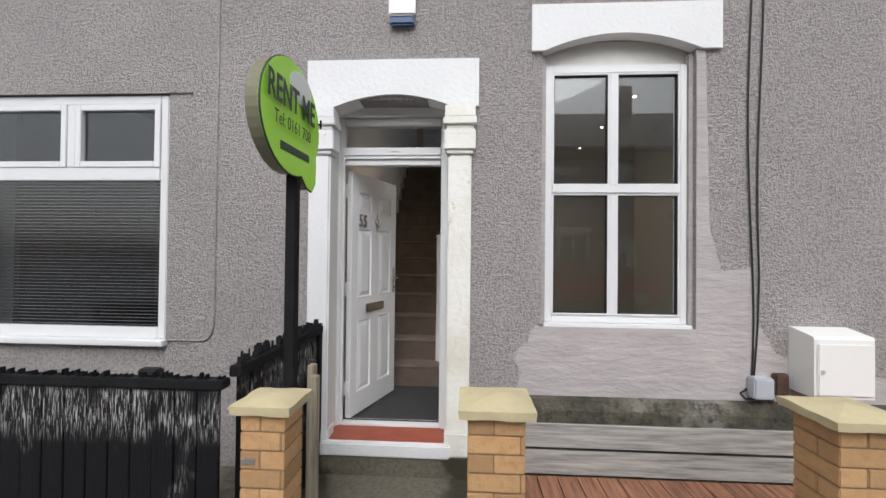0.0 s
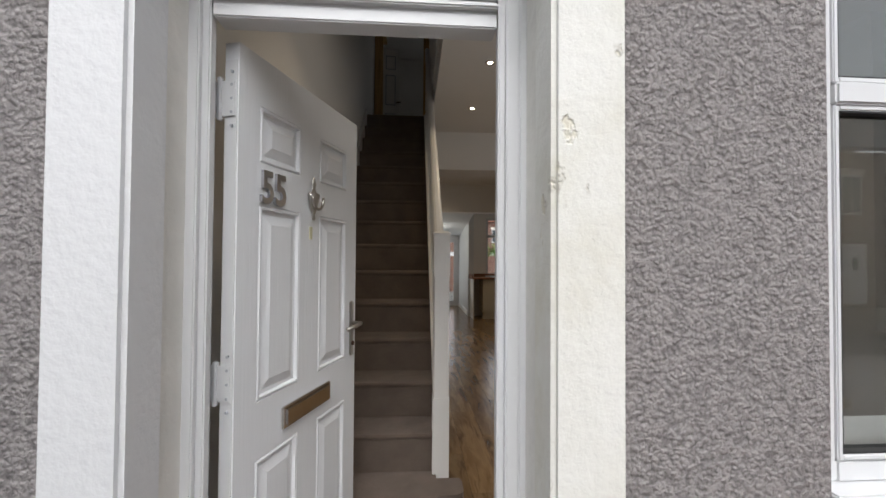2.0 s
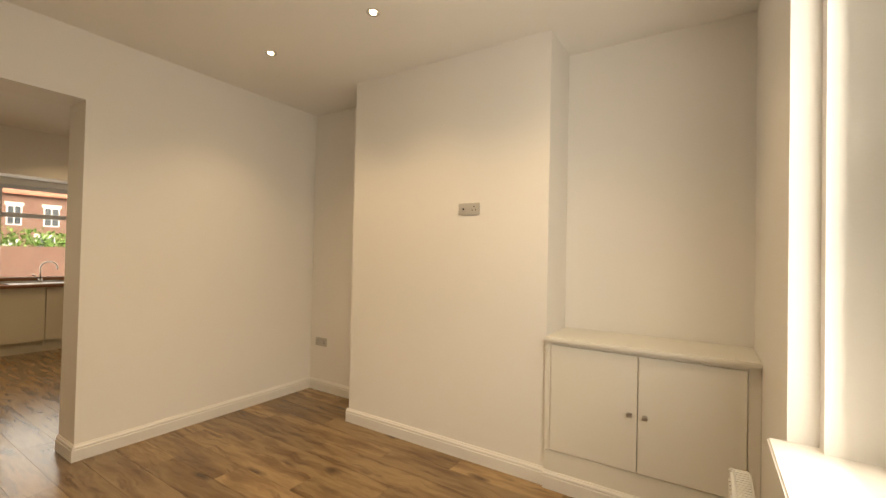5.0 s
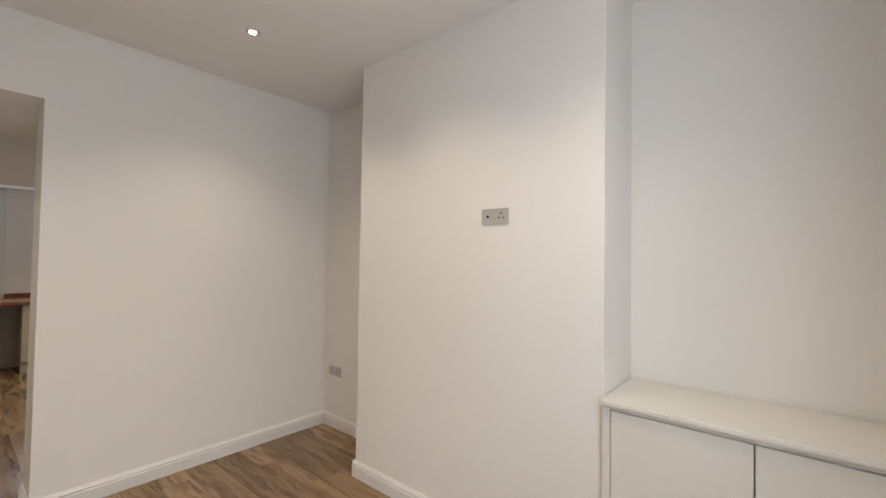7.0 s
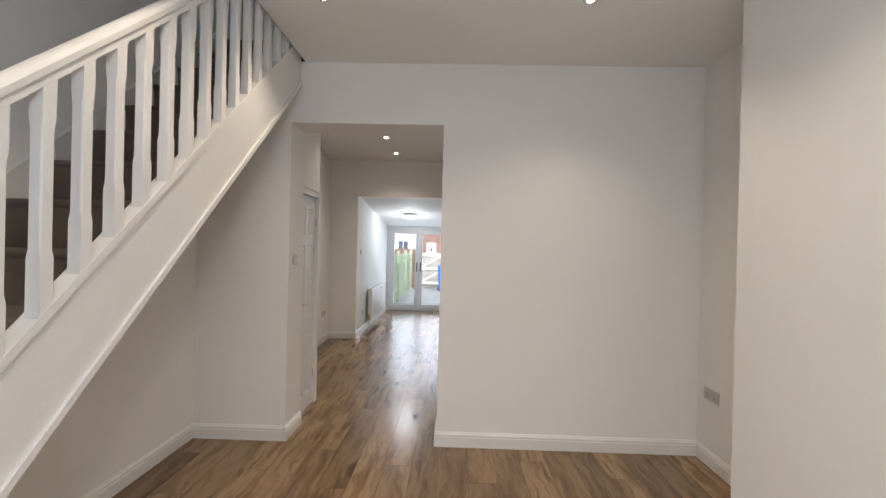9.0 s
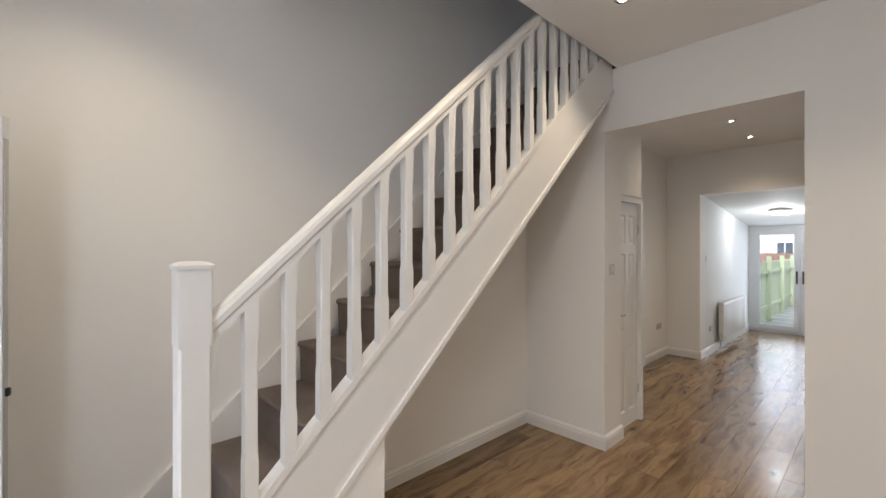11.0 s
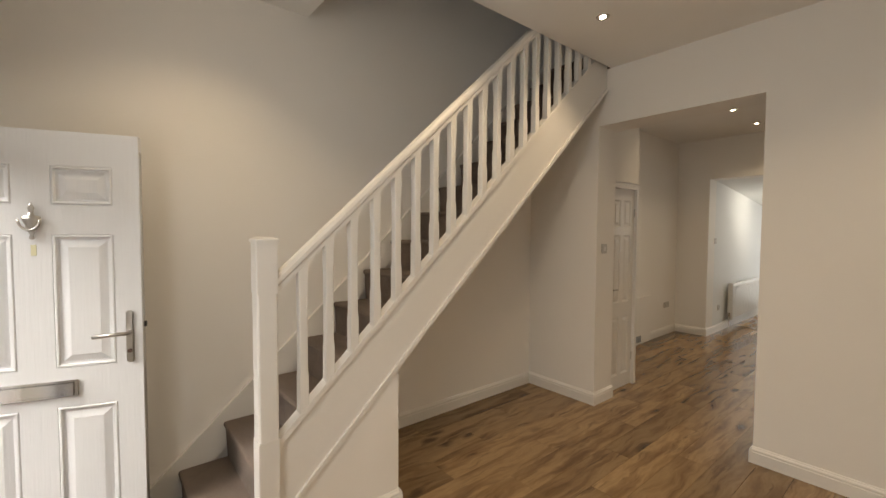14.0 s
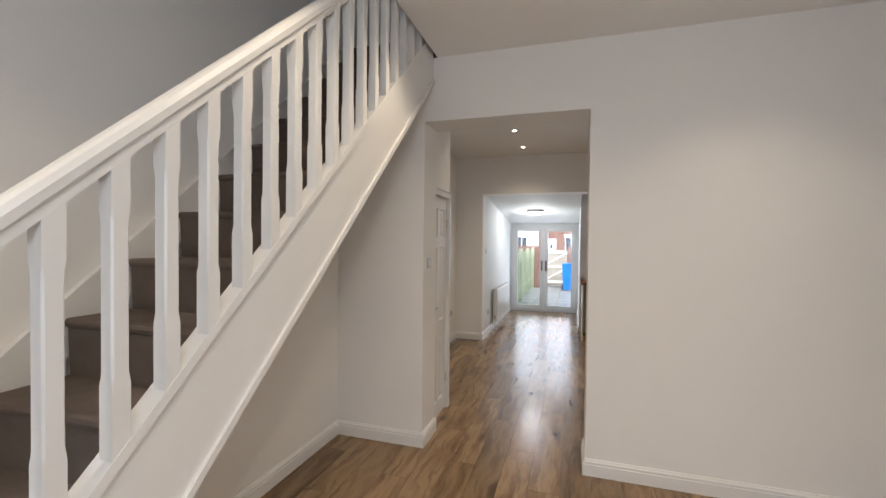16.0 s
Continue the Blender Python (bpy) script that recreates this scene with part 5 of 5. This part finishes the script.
tagged(part("wall_cable", bm, PEBBLE, smooth=True), "grey painted cable clipped to the rendered wall", "cable", "wall cables")
al = thing("alarm_box", "white alarm box with a navy base above the front door", "alarm box", (-0.07, FACADE, 3.02))
part("cover", B((-0.095, 0.095, -0.06, 0.0, -0.02, 0.22), bevel=0.012), SWHITE, al)
part("base", B((-0.088, 0.088, -0.055, 0.0, -0.085, -0.02), bevel=0.014), ALARMBLUE, al)

# estate agent's board
sg = thing("letting_sign", "lime green oval letting board on a black post, lettered RENT ME", "sign", (-0.447, 2.90, GROUND))
part("post", B((-0.026, 0.026, -0.026, 0.026, 0, 2.3), bevel=0.004), BLACKP, sg)


def oval(n=40, a=0.30, b=0.265, tail=True):
    out = []
    for i in range(n):
        t_ = 2 * math.pi * i / n
        u, v = a * math.cos(t_), b * math.sin(t_)
        if tail and 5.05 < t_ < 5.75:
            f = math.sin((t_ - 5.05) / 0.7 * math.pi)
            u, v = u * (1 + 0.25 * f), v * (1 + 0.48 * f)
        out.append((u, v))
    return out


bm = bmesh.new()
prism(bm, oval(), "x", 0.0, 0.012)
face = part("board", bm, GREEN, sg, "lime green printed oval board")
face.location = (0.018, -0.07, 2.188)
face.rotation_euler = (0, 0, radians(-2.0))
bm = bmesh.new()
prism(bm, oval(40, 0.292, 0.257), "x", -0.06, 0.0)
part("side_skin", bm, OLIVE, face, "dull olive side of the board")
bm = bmesh.new()
pts = [(0.006, u, v) for u, v in oval()]
tube(bm, pts + pts[:1], 0.005, 6)
part("rim", bm, DARKINK, face)
tm = pose(0.0135, 0, 0, 90, 0, 90)
lettering("heading", "RENT ME", 0.165, Matrix.Translation((0.0135, -0.275, 0.02)) @ tm, DARKINK, face, 0.001, 0.72)
lettering("telephone", "Tel: 0161 708", 0.082, Matrix.Translation((0.0135, -0.215, -0.075)) @ tm, DARKINK, face, 0.0005, 0.82)
part("web_line", B((0.012, 0.0145, -0.13, 0.17, -0.172, -0.135)), DARKINK, face, "dark bar of small print")
bm = bmesh.new()
prism(bm, [(0.07 + 0.12 * math.cos(2 * math.pi * i / 24), 0.165 + 0.078 * math.sin(2 * math.pi * i / 24)) for i in range(24)], "x", 0.012, 0.0142)
part("emblem", bm, PALEINK, face, "pale oval emblem")
part("clip", B((0.0, 0.03, 0.285, 0.293, 0.06, 0.066), (0.022, 0.03, 0.285, 0.293, 0.04, 0.085)), BLACKP, face)

# ---- street opposite, seen in the window glass ----
def terrace(x0, y, n, flip, wall_m, roof_m, height=5.4, w=4.6):
    for i in range(n):
        h = thing("terraced_house", "two-storey terraced house with a pitched roof and chimney", "house", (x0 + w * i, y, GROUND), (0, 0, 180 if flip else 0), "terraced houses")
        part("wall", B((-w / 2, w / 2, 0.0, 7.0, 0, height)), wall_m, h)
        bm = bmesh.new()
        prism(bm, [(-0.25, height), (3.5, height + 2.4), (7.25, height), (7.25, height + 0.12), (3.5, height + 2.55), (-0.25, height + 0.12)], "x", -w / 2, w / 2)
        rf = part("roof", bm, roof_m, h)
        part("chimney", B((-w / 2 - 0.25, -w / 2 + 0.35, 3.0, 4.0, height + 1.6, height + 3.6), bevel=0.02), FARBRICK, rf)
        for cx, z0, z1, ww in ((0.7, 0.8, 2.4, 1.1), (-1.0, 3.2, 4.6, 0.8), (1.0, 3.2, 4.6, 0.9)):
            wn_ = part("window", B((cx - ww / 2, cx + ww / 2, -0.02, 0.04, z0, z1)), UPVC, h)
            part("pane", B((cx - ww / 2 + 0.07, cx - 0.03, -0.03, -0.021, z0 + 0.07, z1 - 0.07), (cx + 0.03, cx + ww / 2 - 0.07, -0.03, -0.021, z0 + 0.07, z1 - 0.07)), DARKGLASS, wn_)
            part("lintel", B((cx - ww / 2 - 0.1, cx + ww / 2 + 0.1, -0.03, 0.03, z1 + 0.01, z1 + 0.22)), CREAMR, wn_)
        dr = part("door", B((-1.55, -0.65, -0.02, 0.04, 0.1, 2.2)), UPVC, h)
        part("door_glass", lathe(bmesh.new(), [(0.12, 0), (0.12, 0.01)], Matrix.Translation((-1.1, -0.02, 1.5)) @ pose(0, 0, 0, 90) @ Matrix.Diagonal((1, 1.8, 1, 1))), DARKGLASS, dr)


terrace(-8.8, -8.5, 7, True, FARBRICK, SLATE)


def parked_car(x, y, m_, label):
    c = thing("parked_car", label, "car", (x, y, GROUND - 0.06))
    bm = bmesh.new()
    prism(bm, [(-2.05, 0.35), (-2.1, 0.7), (-1.95, 0.88), (-1.25, 0.95), (-0.65, 1.4), (0.75, 1.44), (1.45, 1.0), (2.0, 0.9), (2.08, 0.6), (2.0, 0.3), (1.75, 0.25), (-1.8, 0.25)], "y", -0.85, 0.85)
    bmesh.ops.bevel(bm, geom=[e for e in bm.edges if abs(e.verts[0].co.y - e.verts[1].co.y) < 1e-4], offset=0.09, segments=3, affect="EDGES")
    part("body", bm, m_, c, smooth=False)
    for s_ in (-1, 1):
        bm = bmesh.new()
        prism(bm, [(-1.1, 0.97), (-0.6, 1.34), (0.7, 1.37), (1.25, 1.02)], "y", s_ * 0.852, s_ * 0.86)
        part("side_window", bm, DARKGLASS, c)
        for wx in (-1.3, 1.3):
            ty = part("wheel", cyl(bmesh.new(), (wx, s_ * 0.68, 0.31), (wx, s_ * 0.87, 0.31), 0.31, n=28), RUBBER, c)
            part("rim", cyl(bmesh.new(), (wx, s_ * 0.86, 0.31), (wx, s_ * 0.885, 0.31), 0.2, n=20), STEEL, ty)


parked_car(4.3, -6.6, REDCAR, "red hatchback parked across the street")
parked_car(-3.0, -6.6, WHITECAR, "white car parked across the street")

# ---- back yard ----
SIDE[0] = 0.0
structure("back_yard_base", B((-6, 8, 15.0, 22.5, -0.4, -0.14)), MORTAR, "back yard ground", "ground")
random.seed(3)
yard = tagged(new("patio"), "pale wet stone patio of separate slabs", "patio", kind="structure")
slab_me = None
for i in range(11):
    for j in range(12):
        x, y = -2.2 + 0.605 * i, 15.0 + 0.605 * j
        if slab_me is None:
            bm = B((0, 0.595, 0, 0.595, 0, 0.04), bevel=0.006)
            o = part("slab", bm, SLAB, yard)
            slab_me = o.data
        else:
            o = new("slab", slab_me)
            o.parent = yard
        o.location = (x, y, -0.14 + random.uniform(-0.003, 0.003))
gf = thing("garden_fence", "pale green timber garden fence", "fence", (-0.24, 15.2, -0.1))
for i in range(46):
    part("board", B((-0.01, 0.01, 0.125 * i, 0.125 * i + 0.118, 0.02, 1.35 + 0.02 * (i % 3)), bevel=0.002), FENCEW, gf)
for i in range(4):
    part("post", B((0.012, 0.1, 1.85 * i, 1.85 * i + 0.09, 0, 1.5), bevel=0.004), FENCEW, gf)
for z in (0.3, 1.1):
    part("rail", B((0.012, 0.05, 0, 5.7, z, z + 0.08)), FENCEW, gf)
bw = wall_x("yard_wall", -2.2, 5.0, -0.14, 1.45, 21.0, 21.25, [(0.15, 1.05, -0.14, 1.45)], FARBRICK, "low brick wall at the end of the yard")
gate = thing("yard_gate", "bleached timber yard gate with horizontal boards", "gate", (0.6, 21.0, -0.1))
for i in range(6):
    part("board", B((-0.43 + 0.145 * i, -0.292 + 0.145 * i, -0.005, 0.015, 0.08, 1.42), bevel=0.003), GATEW, gate)
for z in (0.2, 0.75, 1.28):
    part("rail", B((-0.43, 0.43, -0.04, -0.006, z, z + 0.09), bevel=0.003), CREAMR, gate)
for z in (0.29, 0.84):
    bm = bmesh.new()
    prism(bm, [(-0.42, z), (-0.32, z), (0.42, z + 0.44), (0.32, z + 0.44)], "y", -0.036, -0.006)
    part("brace", bm, CREAMR, gate)
binb = thing("wheelie_bin", "blue plastic wheelie bin in the back yard", "bin", (1.12, 20.3, -0.1))
binb.scale = (0.85, 0.85, 0.92)
bm = bmesh.new()
v0 = [bm.verts.new((sx * 0.22, sy * 0.24, 0.06)) for sx, sy in ((-1, -1), (1, -1), (1, 1), (-1, 1))]
v1 = [bm.verts.new((sx * 0.29, sy * 0.33, 0.98)) for sx, sy in ((-1, -1), (1, -1), (1, 1), (-1, 1))]
bm.faces.new(v0[::-1])
bm.faces.new(v1)
for i in range(4):
    bm.faces.new((v0[i], v0[(i + 1) % 4], v1[(i + 1) % 4], v1[i]))
part("body", bm, BLUE, binb)
part("lid", B((-0.3, 0.3, -0.36, 0.34, 0.98, 1.05), bevel=0.03), BLUE, binb)
for s_ in (-1, 1):
    part("wheel", cyl(bmesh.new(), (s_ * 0.24, 0.28, 0.1), (s_ * 0.29, 0.28, 0.1), 0.1), RUBBER, binb)
hedge = bmesh.new()
random.seed(12)
for i in range(2600):
    p = Vector((random.uniform(2.2, 7.5), random.uniform(23.0, 24.2), random.uniform(0.6, 1.9) + 0.2 * math.sin(i)))
    r = random.uniform(0.05, 0.11)
    q = Euler((random.uniform(0, 6), random.uniform(0, 6), random.uniform(0, 6))).to_matrix()
    vs = [hedge.verts.new(p + q @ Vector(c)) for c in ((-r, 0, 0), (0, -r * 0.5, 0.02), (r, 0, 0), (0, r * 0.5, 0.02))]
    hedge.faces.new(vs)
tagged(part("hedge", hedge, LEAF), "bright green leafy hedge behind the yard wall", "hedge", kind="stuff")
terrace(-18.0, 46.0, 4, False, CREAMR, TERRA)
terrace(0.4, 46.0, 5, False, FARBRICK, TERRA)

# ---- floor planks ----
floor = tagged(new("floor"), "mid brown oak laminate floor of separate planks", "floor", kind="structure")
PW, PL = 0.192, 1.28
plank_meshes = {}


def plank(x0, x1, y0, y1):
    key = (round(x1 - x0, 3), round(y1 - y0, 3))
    if key not in plank_meshes:
        me_o = part("plank", B((0, x1 - x0 - 0.002, 0, y1 - y0 - 0.002, 0, 0.015)), LAM, floor)
        plank_meshes[key] = me_o.data
        o = me_o
    else:
        o = new("plank", plank_meshes[key])
        o.parent = floor
    o.location = (x0, y0, -0.015)


random.seed(21)
for zone in ((0.318, RIGHT, FRONT - 0.06, 5.22), (LEFT, RIGHT, 5.22, 12.9), (-0.165, 1.34, 12.9, 14.86)):
    X0, X1, Y0, Y1 = zone
    c = math.floor(X0 / PW)
    while c * PW < X1:
        a, b = max(X0, c * PW), min(X1, (c + 1) * PW)
        if b - a > 0.004:
            off = ((c * 0.618) % 1.0) * PL
            y = math.floor((Y0 - off) / PL) * PL + off
            while y < Y1:
                e, f = max(Y0, y), min(Y1, y + PL)
                if f - e > 0.004:
                    plank(a, b, e, f)
                y += PL
        c += 1
